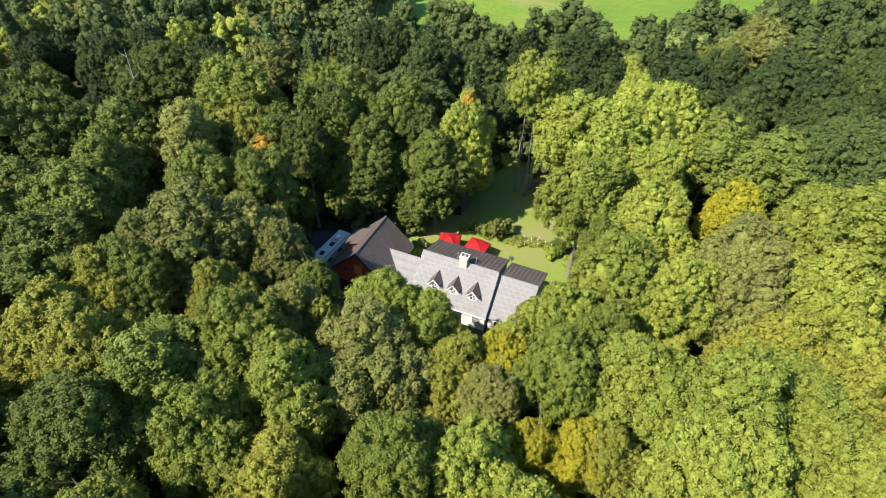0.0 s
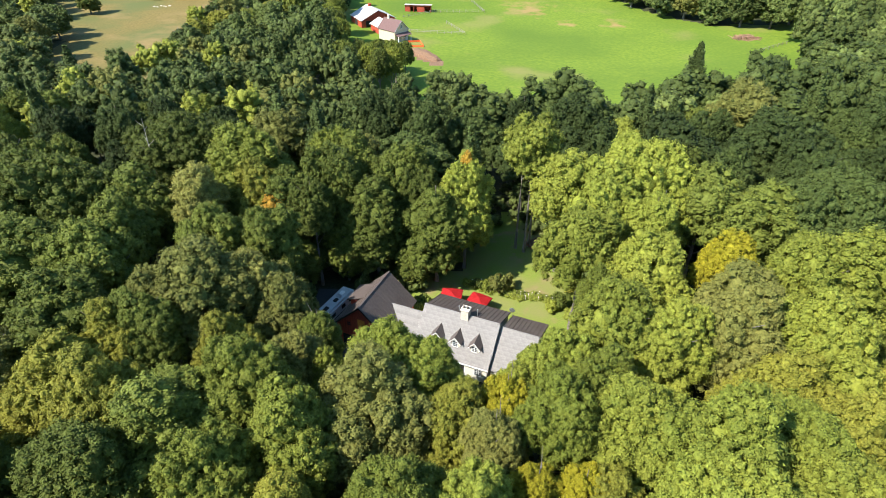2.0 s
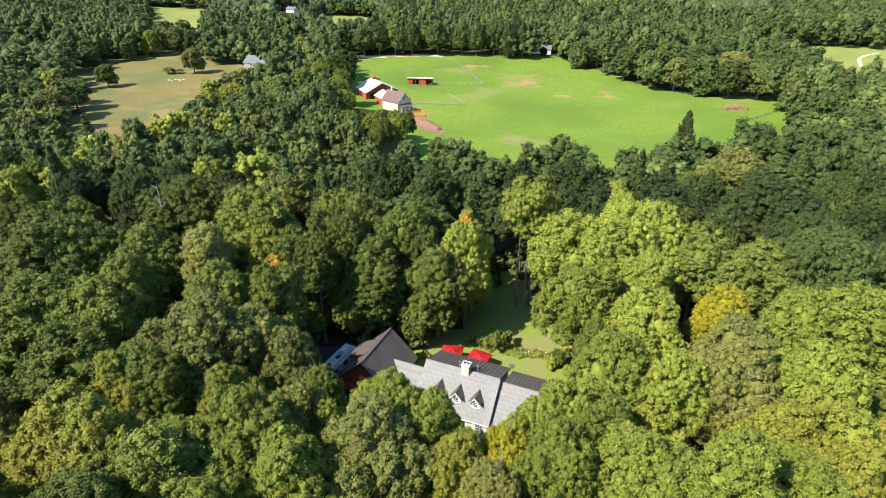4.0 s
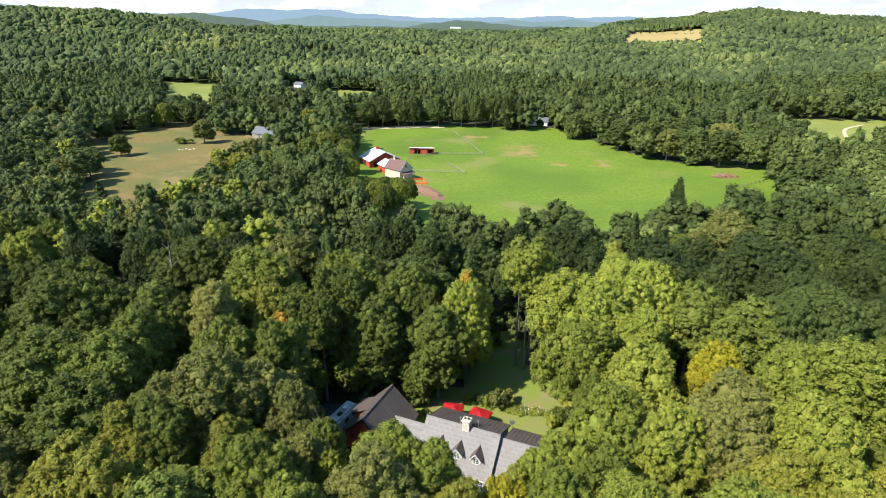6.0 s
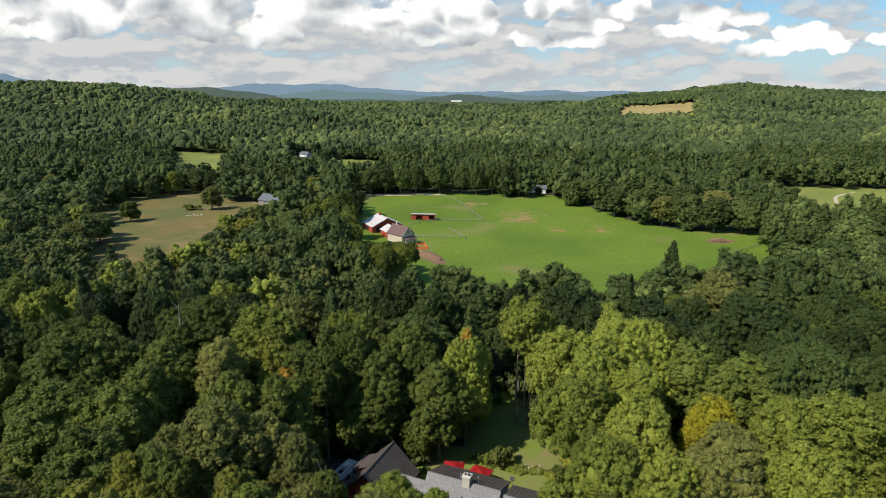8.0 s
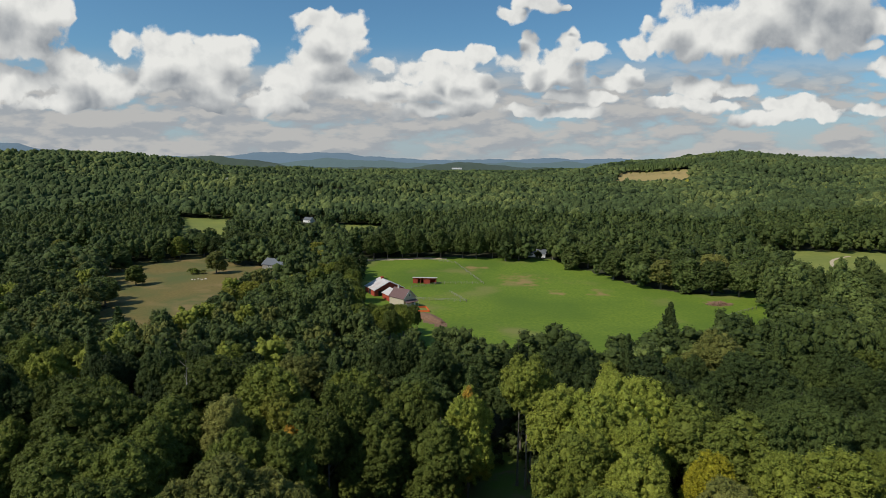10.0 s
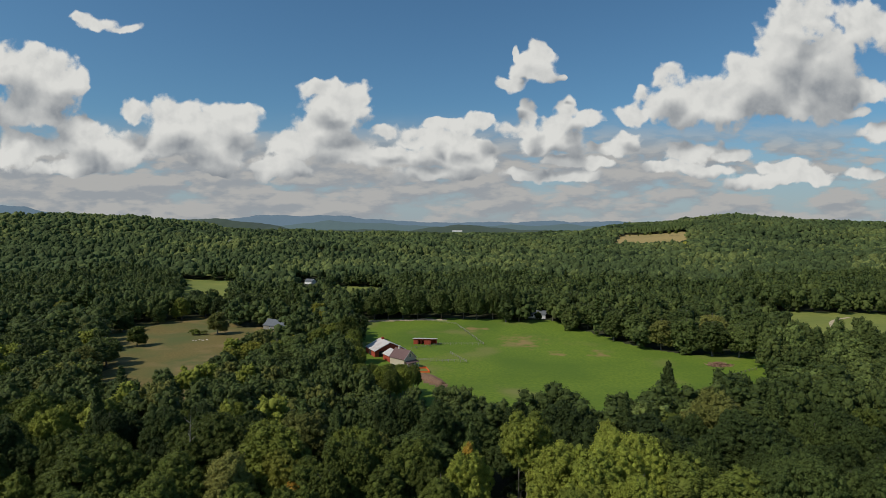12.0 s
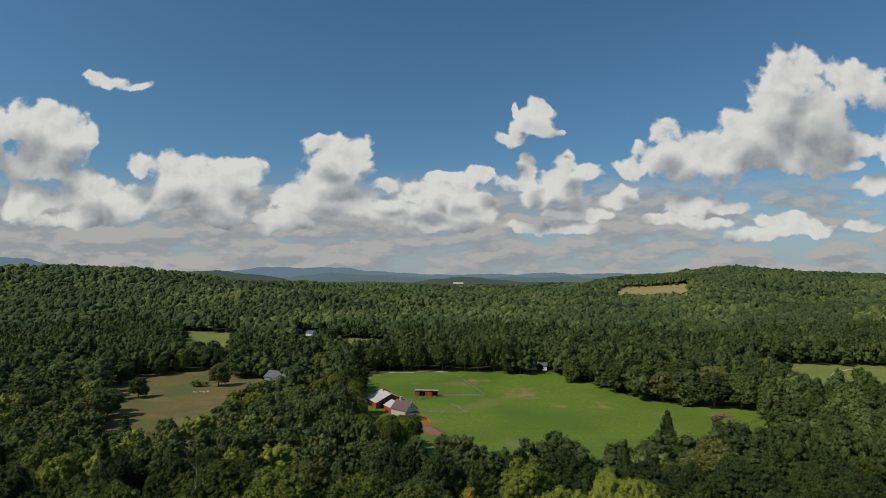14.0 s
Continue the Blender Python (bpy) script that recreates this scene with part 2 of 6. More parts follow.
def leafy(name, base, alt, tree_vary=0.25, leaf_vary=0.2, through=0.14, rough=0.65, patch_size=0.22, grain=0.28, grain_size=3.6, relief=0.22):
    """Leaves: colour shifts from tree to tree and from spray to spray; light shines through."""
    m = material(name, rough, 0, 0.15)
    t, bsdf = m.node_tree, m.node_tree.nodes["Principled BSDF"]
    geo, oi = t.nodes.new("ShaderNodeNewGeometry"), t.nodes.new("ShaderNodeObjectInfo")
    mx = t.nodes.new("ShaderNodeMix")
    mx.data_type = "RGBA"
    mx.inputs["A"].default_value, mx.inputs["B"].default_value = rgb(base), rgb(alt)
    tc, patch = t.nodes.new("ShaderNodeTexCoord"), t.nodes.new("ShaderNodeTexNoise")
    patch.inputs["Scale"].default_value, patch.inputs["Detail"].default_value = patch_size, 3
    t.links.new(tc.outputs["Object"], patch.inputs["Vector"])
    a1, a2 = t.nodes.new("ShaderNodeMath"), t.nodes.new("ShaderNodeMath")
    a1.operation, a2.operation = "MULTIPLY_ADD", "MULTIPLY_ADD"
    a2.use_clamp = True
    t.links.new(patch.outputs["Fac"], a1.inputs[0])
    a1.inputs[1].default_value, a1.inputs[2].default_value = 1.6, -0.75
    t.links.new(oi.outputs["Random"], a2.inputs[0])
    a2.inputs[1].default_value = 0.7
    t.links.new(a1.outputs[0], a2.inputs[2])
    t.links.new(a2.outputs[0], mx.inputs["Factor"])
    hv, rv, ro, mul = t.nodes.new("ShaderNodeHueSaturation"), t.nodes.new("ShaderNodeMapRange"), t.nodes.new("ShaderNodeMapRange"), t.nodes.new("ShaderNodeMath")
    rv.inputs["To Min"].default_value, rv.inputs["To Max"].default_value = 1 - leaf_vary, 1 + leaf_vary
    ro.inputs["To Min"].default_value, ro.inputs["To Max"].default_value = 1 - tree_vary, 1 + tree_vary
    mul.operation = "MULTIPLY"
    t.links.new(geo.outputs["Random Per Island"], rv.inputs["Value"]), t.links.new(oi.outputs["Random"], ro.inputs["Value"])
    t.links.new(rv.outputs["Result"], mul.inputs[0]), t.links.new(ro.outputs["Result"], mul.inputs[1])
    if grain:
        fine, rg, m2, bp = t.nodes.new("ShaderNodeTexNoise"), t.nodes.new("ShaderNodeMapRange"), t.nodes.new("ShaderNodeMath"), t.nodes.new("ShaderNodeBump")
        fine.inputs["Scale"].default_value, fine.inputs["Detail"].default_value = grain_size, 5
        rg.inputs["From Min"].default_value, rg.inputs["From Max"].default_value = 0.3, 0.7
        rg.inputs["To Min"].default_value, rg.inputs["To Max"].default_value = 1 - grain, 1 + grain
        m2.operation = "MULTIPLY"
        bp.inputs["Strength"].default_value, bp.inputs["Distance"].default_value = 1.0, relief
        t.links.new(tc.outputs["Object"], fine.inputs["Vector"]), t.links.new(fine.outputs["Fac"], rg.inputs["Value"])
        t.links.new(rg.outputs["Result"], m2.inputs[0]), t.links.new(mul.outputs[0], m2.inputs[1])
        t.links.new(fine.outputs["Fac"], bp.inputs["Height"]), t.links.new(bp.outputs["Normal"], bsdf.inputs["Normal"])
        mul = m2
    t.links.new(mul.outputs[0], hv.inputs["Value"]), t.links.new(mx.outputs["Result"], hv.inputs["Color"])
    t.links.new(hv.outputs["Color"], bsdf.inputs["Base Color"])
    tr, ms = t.nodes.new("ShaderNodeBsdfTranslucent"), t.nodes.new("ShaderNodeMixShader")
    ms.inputs["Fac"].default_value = through
    t.links.new(hv.outputs["Color"], tr.inputs["Color"])
    t.links.new(bsdf.outputs[0], ms.inputs[1]), t.links.new(tr.outputs[0], ms.inputs[2])
    t.links.new(ms.outputs[0], t.nodes["Material Output"].inputs["Surface"])
    return m


LEAF = {
    "green": leafy("green_leaves", (0.147, 0.173, 0.026), (0.200, 0.210, 0.030)),
    "bright": leafy("bright_leaves", (0.176, 0.208, 0.030), (0.226, 0.240, 0.035)),
    "dark": leafy("dark_leaves", (0.086, 0.108, 0.019), (0.126, 0.144, 0.024)),
    "yellow": leafy("yellowing_leaves", (0.190, 0.194, 0.029), (0.246, 0.226, 0.030)),
    "gold": leafy("golden_leaves", (0.290, 0.260, 0.020), (0.350, 0.300, 0.018)),
    "olive": leafy("olive_leaves", (0.146, 0.154, 0.035), (0.192, 0.180, 0.044)),
    "orange": leafy("orange_leaves", (0.36, 0.17, 0.02), (0.31, 0.21, 0.03)),
    "pine": leafy("pine_needles", (0.062, 0.088, 0.024), (0.088, 0.114, 0.029), through=0.1),
}
# cloud shadow put into the leaf colour: a darker copy of the greens
LEAF["deep"] = leafy("cloud_shaded_leaves", (0.044, 0.064, 0.016), (0.072, 0.092, 0.021), patch_size=0.08)
LEAF["wood"] = leafy("woodland_leaves", (0.057, 0.078, 0.020), (0.090, 0.110, 0.027), leaf_vary=0.28, patch_size=0.05, grain=.32, grain_size=1.6, relief=.5)
LEAF["belt"] = leafy("belt_leaves", (0.076, 0.106, 0.027), (0.114, 0.138, 0.035), leaf_vary=0.3, patch_size=0.03, grain=.35, grain_size=0.9, relief=.9)
LEAF["far"] = leafy("far_woodland_leaves", (0.046, 0.068, 0.025), (0.077, 0.098, 0.032), leaf_vary=0.3, through=0.08, rough=0.9, patch_size=0.012, grain=0.3, grain_size=0.6, relief=1.0)
LEAF["hill"] = leafy("hill_woodland_leaves", (0.061, 0.086, 0.030), (0.088, 0.109, 0.035), leaf_vary=0.3, through=0.05, rough=0.95, patch_size=0.007, grain=0.3, grain_size=0.5, relief=1.0)
LEAF["mixed"] = leafy("mixed_woodland_leaves", (0.080, 0.104, 0.033), (0.114, 0.128, 0.038), leaf_vary=0.3, through=0.05, rough=0.95, patch_size=0.007, grain=0.3, grain_size=0.5, relief=1.0)
BARK = noisy("bark", (0.10, 0.085, 0.07), (0.24, 0.21, 0.18), 2.0, 0.95, bump=0.6)
DEADWOOD = noisy("dead_wood", (0.20, 0.175, 0.15), (0.34, 0.31, 0.28), 2.0, 0.95)
FOREST_FLOOR = noisy("forest_floor", (0.022, 0.028, 0.010), (0.055, 0.060, 0.022), 0.6, 1.0, big=0.02, stain=(0.06, 0.05, 0.03))
PASTURE = noisy("pasture_grass", (0.098, 0.160, 0.011), (0.160, 0.216, 0.017), 0.2, 0.95, big=0.022, stain=(0.074, 0.130, 0.010), stain_amount=0.7, patch=(0.205, 0.190, 0.055), patch_scale=0.028)


def worn_spots(m, spots, colour):
    """Bare, sun-scorched spots (x, y, half width, half depth) with ragged edges in the grass."""
    t = m.node_tree
    sock = t.nodes["Principled BSDF"].inputs["Base Color"]
    col = sock.links[0].from_socket
    tc, nz = t.nodes.new("ShaderNodeTexCoord"), t.nodes.new("ShaderNodeTexNoise")
    nz.inputs["Scale"].default_value, nz.inputs["Detail"].default_value = 0.16, 7
    t.links.new(tc.outputs["Object"], nz.inputs["Vector"])
    for x, y, rx, ry in spots:
        mp, ln, ad, rr, mx = t.nodes.new("ShaderNodeMapping"), t.nodes.new("ShaderNodeVectorMath"), t.nodes.new("ShaderNodeMath"), t.nodes.new("ShaderNodeMapRange"), t.nodes.new("ShaderNodeMix")
        mp.inputs["Location"].default_value, mp.inputs["Scale"].default_value = (-x / rx, -y / ry, 0), (1 / rx, 1 / ry, 0)
        ln.operation, ad.operation, mx.data_type = "LENGTH", "MULTIPLY_ADD", "RGBA"
        t.links.new(tc.outputs["Object"], mp.inputs["Vector"]), t.links.new(mp.outputs[0], ln.inputs[0])
        t.links.new(nz.outputs["Fac"], ad.inputs[0]), t.links.new(ln.outputs["Value"], ad.inputs[2])
        ad.inputs[1].default_value = 3.4
        rr.inputs["From Min"].default_value, rr.inputs["From Max"].default_value = 2.5, 1.7
        rr.inputs["To Max"].default_value = 0.8
        t.links.new(ad.outputs[0], rr.inputs["Value"]), t.links.new(rr.outputs["Result"], mx.inputs["Factor"])
        t.links.new(col, mx.inputs["A"])
        mx.inputs["B"].default_value = rgb(colour)
        col = mx.outputs["Result"]
    t.links.new(col, sock)


worn_spots(PASTURE, ((37, 308, 15, 22), (52, 277, 6, 8), (73, 276, 6, 9), (14, 345, 9, 12)), (0.30, 0.190, 0.075))
MEADOW = noisy("tan_meadow_grass", (0.128, 0.098, 0.027), (0.205, 0.150, 0.042), 0.25, 0.95, big=0.035, stain=(0.098, 0.112, 0.030), stain_amount=0.9, patch=(0.25, 0.165, 0.065), patch_scale=0.045)
HAYFIELD = noisy("dry_hay_grass", (0.180, 0.205, 0.036), (0.245, 0.245, 0.055), 0.07, 0.95, big=0.02, stain=(0.14, 0.17, 0.035), stain_amount=0.7)
STUBBLE = noisy("golden_stubble", (0.30, 0.215, 0.080), (0.40, 0.29, 0.115), 0.05, 0.95, big=0.015, stain=(0.24, 0.20, 0.06), stain_amount=0.6)
LAWN = noisy("lawn_grass", (0.130, 0.182, 0.024), (0.196, 0.236, 0.038), 1.2, 0.95, big=0.16, stain=(0.21, 0.185, 0.075), stain_amount=0.7, patch=(0.24, 0.17, 0.09), patch_scale=0.3)
DIRT = noisy("red_earth", (0.14, 0.080, 0.048), (0.25, 0.145, 0.088), 0.5, 0.95, big=0.2)
GRAVEL = noisy("pale_gravel", (0.44, 0.34, 0.21), (0.58, 0.47, 0.32), 2.0, 0.95)
ASPHALT = noisy("asphalt", (0.040, 0.040, 0.042), (0.075, 0.074, 0.073), 3.0, 0.9, big=0.3, stain=(0.10, 0.095, 0.085))
ROOF_GREY = noisy("grey_shingles", (0.190, 0.176, 0.168), (0.268, 0.250, 0.238), 1.2, 0.75, big=0.5, stain=(0.150, 0.140, 0.133), stain_amount=0.55, vary=0.05)
ROOF_BROWN = noisy("brown_metal_roof", (0.078, 0.060, 0.053), (0.110, 0.086, 0.076), 0.8, 0.5, 0.0, 0.05, 0.4, stain=(0.135, 0.108, 0.096), spec=0.4, vary=0.06)
ROOF_WHITE = noisy("white_metal_roof", (0.52, 0.47, 0.43), (0.64, 0.59, 0.55), 0.5, 0.5, 0.0, 0.05, 0.25, stain=(0.42, 0.33, 0.29), stain_amount=0.5)
ROOF_MAUVE = noisy("maroon_shingles", (0.125, 0.072, 0.066), (0.18, 0.108, 0.10), 1.0, 0.85)
ROOF_SLATE = noisy("slate_shingles", (0.10, 0.108, 0.118), (0.15, 0.158, 0.168), 1.0, 0.8)
RED_BOARD = noisy("red_barn_boards", (0.34, 0.055, 0.030), (0.46, 0.085, 0.045), 1.5, 0.85, big=0.5, stain=(0.27, 0.05, 0.03), vary=0.1, stretch=(1, 1, 0.15))
CREAM = noisy("cream_clapboard", (0.66, 0.61, 0.50), (0.76, 0.71, 0.60), 1.5, 0.8, vary=0.03)
TAN_WALL = noisy("tan_clapboard", (0.52, 0.44, 0.33), (0.62, 0.53, 0.41), 1.2, 0.8)
WHITE = noisy("white_paint", (0.74, 0.73, 0.71), (0.82, 0.81, 0.79), 1.0, 0.6, bump=0.05)
# near-black: dark wood, and also the painted shade of openings
WOOD_AND_SHADE = noisy("dark_wood_and_shade", (0.018, 0.015, 0.013), (0.035, 0.03, 0.026), 1.0, 0.9)
OAK = noisy("golden_oak_boards", (0.62, 0.20, 0.03), (0.74, 0.28, 0.05), 1.5, 0.6)
CANVAS = noisy("red_canvas", (0.56, 0.022, 0.026), (0.66, 0.035, 0.038), 2.0, 0.8, bump=0.15, big=0.8, stain=(0.50, 0.02, 0.025))
STONE = noisy("pale_brick", (0.50, 0.44, 0.36), (0.64, 0.58, 0.49), 2.0, 0.9, bump=0.5)
METAL = noisy("grey_metal", (0.40, 0.41, 0.42), (0.55, 0.56, 0.57), 2.0, 0.4, 0.7, 0.05)
FENCE_WOOD = noisy("weathered_fence_wood", (0.20, 0.18, 0.15), (0.32, 0.29, 0.25), 1.0, 0.95)
BLACK = noisy("black_rubber", (0.014, 0.014, 0.015), (0.03, 0.03, 0.03), 2.0, 0.7)
ORANGE_NET = noisy("orange_mesh", (0.70, 0.12, 0.03), (0.80, 0.18, 0.05), 1.0, 0.8)
FLOWER = noisy("pale_flowers", (0.65, 0.55, 0.58), (0.80, 0.74, 0.76), 3.0, 0.8)
GLASS = material("window_glass", 0.05, 0.0, 0.5)
GLASS.node_tree.nodes["Principled BSDF"].inputs["Base Color"].default_value = (0.03, 0.04, 0.05, 1)
GLASS.node_tree.nodes["Principled BSDF"].inputs["Coat Weight"].default_value = 0.6
SHELL = noisy("cream_coachwork", (0.48, 0.48, 0.46), (0.58, 0.58, 0.56), 0.8, 0.35, bump=0.02, big=0.6, stain=(0.40, 0.40, 0.38), spec=0.5)


# ---- helpers for building ----
def ob_mesh(name, bm, mat, parent=None, label="", smooth=False):
    me = bpy.data.meshes.new(name)
    bm.normal_update()
    bm.to_mesh(me)
    bm.free()
    for m in (mat if isinstance(mat, (list, tuple)) else [mat]):
        me.materials.append(m)
    if smooth:
        for p in me.polygons:
            p.use_smooth = True
    ob = new(name, me)
    ob.parent = parent
    if label:
        ob["label"] = label
    return ob


def part(name, bm, mat, parent, label="", smooth=False):
    return ob_mesh(name, bm, mat, parent, label, smooth)


def box(bm, lo, hi, m=None):
    c = [(lo[i] + hi[i]) / 2 for i in range(3)]
    s = [abs(hi[i] - lo[i]) for i in range(3)]
    mat = Matrix.Translation(c) @ Matrix.Diagonal((*s, 1))
    bmesh.ops.create_cube(bm, size=1, matrix=(m @ mat) if m else mat)
    return bm


def boxes(*pairs):
    bm = bmesh.new()
    for lo, hi in pairs:
        box(bm, lo, hi)
    return bm


def bevelled(lo, hi, width=0.02, segments=1):
    bm = boxes((lo, hi))
    bmesh.ops.bevel(bm, geom=bm.edges[:], offset=width, segments=segments, affect="EDGES")
    return bm


def poly_prism(points, shift):
    """A solid from a flat polygon (3D points) pushed along shift."""
    bm = bmesh.new()
    a = [bm.verts.new(p) for p in points]
    b = [bm.verts.new(Vector(p) + Vector(shift)) for p in points]
    bm.faces.new(a)
    bm.faces.new(b[::-1])
    n = len(a)
    for i in range(n):
        bm.faces.new((a[i], b[i], b[(i + 1) % n], a[(i + 1) % n]))
    bmesh.ops.recalc_face_normals(bm, faces=bm.faces[:])
    return bm


def tube(bm, pts, radii, sides=7):
    rings = []
    for i, (p, r) in enumerate(zip(pts, radii)):
        p = Vector(p)
        d = (Vector(pts[min(i + 1, len(pts) - 1)]) - Vector(pts[max(i - 1, 0)])).normalized()
        q = d.to_track_quat("Z", "Y")
        rings.append([bm.verts.new(p + q @ Vector((math.cos(2 * math.pi * k / sides) * r, math.sin(2 * math.pi * k / sides) * r, 0))) for k in range(sides)])
    for a, b in zip(rings, rings[1:]):
        for k in range(sides):
            bm.faces.new((a[k], a[(k + 1) % sides], b[(k + 1) % sides], b[k]))
    bm.faces.new(rings[0][::-1])
    bm.faces.new(rings[-1])
    return bm


def empty(name, m):
    e = new(name)
    e.empty_display_size = 0.5
    e.matrix_world = m
    return e


def mesh_arrays(name, verts, faces, mats, smooth=False):
    """A mesh from numpy arrays of vertices and of equal-sided faces."""
    me = bpy.data.meshes.new(name)
    n, k = faces.shape
    me.vertices.add(len(verts))
    me.vertices.foreach_set("co", np.ascontiguousarray(verts, dtype=np.float32).ravel())
    me.loops.add(n * k)
    me.loops.foreach_set("vertex_index", np.ascontiguousarray(faces, dtype=np.int32).ravel())
    me.polygons.add(n)
    me.polygons.foreach_set("loop_start", np.arange(n, dtype=np.int32) * k)
    me.update(calc_edges=True)
    me.validate()
    for m in mats:
        me.materials.append(m)
    if smooth:
        me.polygons.foreach_set("use_smooth", np.ones(n, dtype=bool))
    return me


# ---- the lie of the land ----
VALLEY_Y = (-3000, -600, 0, 90, 150, 220, 560, 760, 900, 1400, 2000, 2600, 4900)
VALLEY_Z = (60, 22, 1.0, 0.8, -2.0, -5, -5, -4, 0, 8, 14, 18, 20)


def smooth_step(a, b, x):
    s = np.clip((x - a) / (b - a), 0, 1)
    return s * s * (3 - 2 * s)


def land(x, y):
    """The ground's height, for arrays or numbers."""
    x, y = np.asarray(x, float), np.asarray(y, float)
    z = np.interp(y, VALLEY_Y, VALLEY_Z)
    # the wooded ridge to the north-west
    crest = 1010 + 0.32 * (x + 763)
    amp = np.interp(x, (-2600, -1500, -763, -480, -230, 60), (66, 74, 67, 39, 21, 0))
    fall = np.where(y < crest, 330.0, 700.0)
    z = z + amp * np.exp(-((y - crest) / fall) ** 2) * smooth_step(420, 800, y)
    # the round hill to the north-east
    amp = np.interp(x, (300, 380, 450, 567, 700, 870, 1100, 1320, 1700, 2600), (0, 16, 24, 38, 56, 70, 56, 29, 26, 24))
    z = z + amp * np.exp(-((y - 1720) / np.where(y < 1720, 520.0, 800.0)) ** 2)
    # folds and hollows of the wooded hills
    z = z + 9.0 * np.sin(x * 0.0118 + 0.9 * np.sin(y * 0.004)) * np.sin(y * 0.0093 + 0.7 + 0.8 * np.sin(x * 0.0051)) * smooth_step(640, 980, y) * (1 - smooth_step(2300, 2700, y))
    # gentle swells
    z = z + 1.2 * np.sin(x * 0.021 + 1.0) * np.sin(y * 0.017) * smooth_step(100, 190, y)
    z = z + 5.0 * np.sin(x * 0.0061 + 0.5) * np.sin(y * 0.0049 + 1.3) * smooth_step(500, 900, y)
    return z


def inside(poly, x, y):
    x, y = np.asarray(x, float), np.asarray(y, float)
    hit = np.zeros(x.shape, bool)
    for (x1, y1), (x2, y2) in zip(poly, poly[1:] + poly[:1]):
        if y1 != y2:
            hit ^= ((y1 > y) != (y2 > y)) & (x < (x2 - x1) * (y - y1) / (y2 - y1) + x1)
    return hit


LAWN_AREA = [(-6, 67), (8, 62.5), (14, 57), (18, 60), (19, 70), (20, 78), (18, 90), (12, 95), (5, 92), (2, 80), (-5, 73)]
LAWN_SHADE = [(-6, 72), (-12, 76), (-6, 86), (2, 98), (14, 99), (24, 92), (22, 78), (12, 88), (3, 84)]
DRIVE_AREA = [(-20, 52), (-11, 50), (-9, 60), (-13, 66), (-14, 76), (-20, 76), (-20, 64)]
HOUSE_AREA = [(-20, 60), (7, 50), (15, 52), (16, 62), (2, 68), (-8, 74), (-14, 72)]
PASTURE_AREA = [(-62, 348), (-60, 366), (-20, 374), (64, 366), (86, 300), (106, 268), (140, 270), (114, 192), (92, 152), (62, 136), (20, 132), (-4, 138), (-10, 176), (-20, 226), (-44, 262), (-48, 300)]
YARD_AREA = [(-50, 300), (-58, 264), (-44, 222), (-30, 152), (-16, 144), (-4, 140), (-6, 226), (-8, 300)]
MEADOW_AREA = [(-200, 318), (-196, 348), (-172, 380), (-150, 362), (-130, 332), (-100, 342), (-90, 320), (-88, 280), (-94, 250), (-98, 225), (-98, 205), (-88, 186), (-80, 172), (-90, 158), (-106, 160), (-142, 206), (-150, 240), (-172, 262), (-186, 290)]
EAST_FIELD = [(218, 424), (300, 408), (390, 384), (390, 312), (212, 236), (184, 240), (150, 244), (178, 310)]
WEST_FIELD = [(-318, 650), (-232, 630), (-200, 500), (-172, 420), (-205, 410), (-262, 532)]
NORTH_FIELD = [(-125, 590), (-66, 580), (-56, 440), (-86, 430), (-116, 500)]
GREEN_GAP = [(-285, 400), (-250, 400), (-225, 340), (-255, 335)]
HILL_FIELD = [(330, 1230), (440, 1280), (510, 1290), (550, 1380), (604, 1500), (592, 1540), (490, 1645), (440, 1570), (390, 1420)]
CLEARING = [(-236, 900), (-178, 900), (-170, 985), (-238, 985)]
HOUSE_GAP = [(-178, 628), (-138, 628), (-116, 470), (-132, 462)]
OPEN_LAND = [HOUSE_GAP, PASTURE_AREA, YARD_AREA, MEADOW_AREA, EAST_FIELD, WEST_FIELD, NORTH_FIELD, GREEN_GAP, HILL_FIELD, CLEARING]


def open_ground(x, y):
    hit = np.zeros(np.shape(x), bool)
    for area in OPEN_LAND:
        hit |= inside(area, x, y)
    return hit


def grid_lines(lo, fine_lo, fine_hi, hi, step, near_lo, near_hi):
    """Grid lines: fine ones, then widening ones, at most 18 m apart as far as near_lo and near_hi."""
    fine = list(np.arange(fine_lo, fine_hi + step, step))
    low, high, s = [], [], step
    p = fine_lo
    while p > lo:
        s = min(s * 1.14, 18.0) if p > near_lo else s * 1.14
        p -= s
        low.append(max(p, lo))
    p, s = fine[-1], step
    while p < hi:
        s = min(s * 1.14, 18.0) if p < near_hi else s * 1.14
        p += s
        high.append(min(p, hi))
    return np.array(low[::-1] + fine + high)


gx, gy = grid_lines(-4900, -200, 300, 4900, 2.5, -900, 1400), grid_lines(-3000, 40, 420, 4900, 2.5, -200, 2000)
GX, GY = np.meshgrid(gx, gy)
gv = np.stack([GX, GY, land(GX, GY)], -1).reshape(-1, 3)
nx, ny = len(gx), len(gy)
idx = np.arange(nx * ny).reshape(ny, nx)
gf = np.stack([idx[:-1, :-1], idx[:-1, 1:], idx[1:, 1:], idx[1:, :-1]], -1).reshape(-1, 4)
me = mesh_arrays("ground", gv, gf, [FOREST_FLOOR, PASTURE, MEADOW, LAWN, ASPHALT, DIRT, GRAVEL, HAYFIELD, STUBBLE], True)
fc = gv[gf].mean(1)
slot = np.zeros(len(gf), np.int32)
wobble = 2.0 * np.sin(fc[:, 0] * 0.31) * np.sin(fc[:, 1] * 0.27)
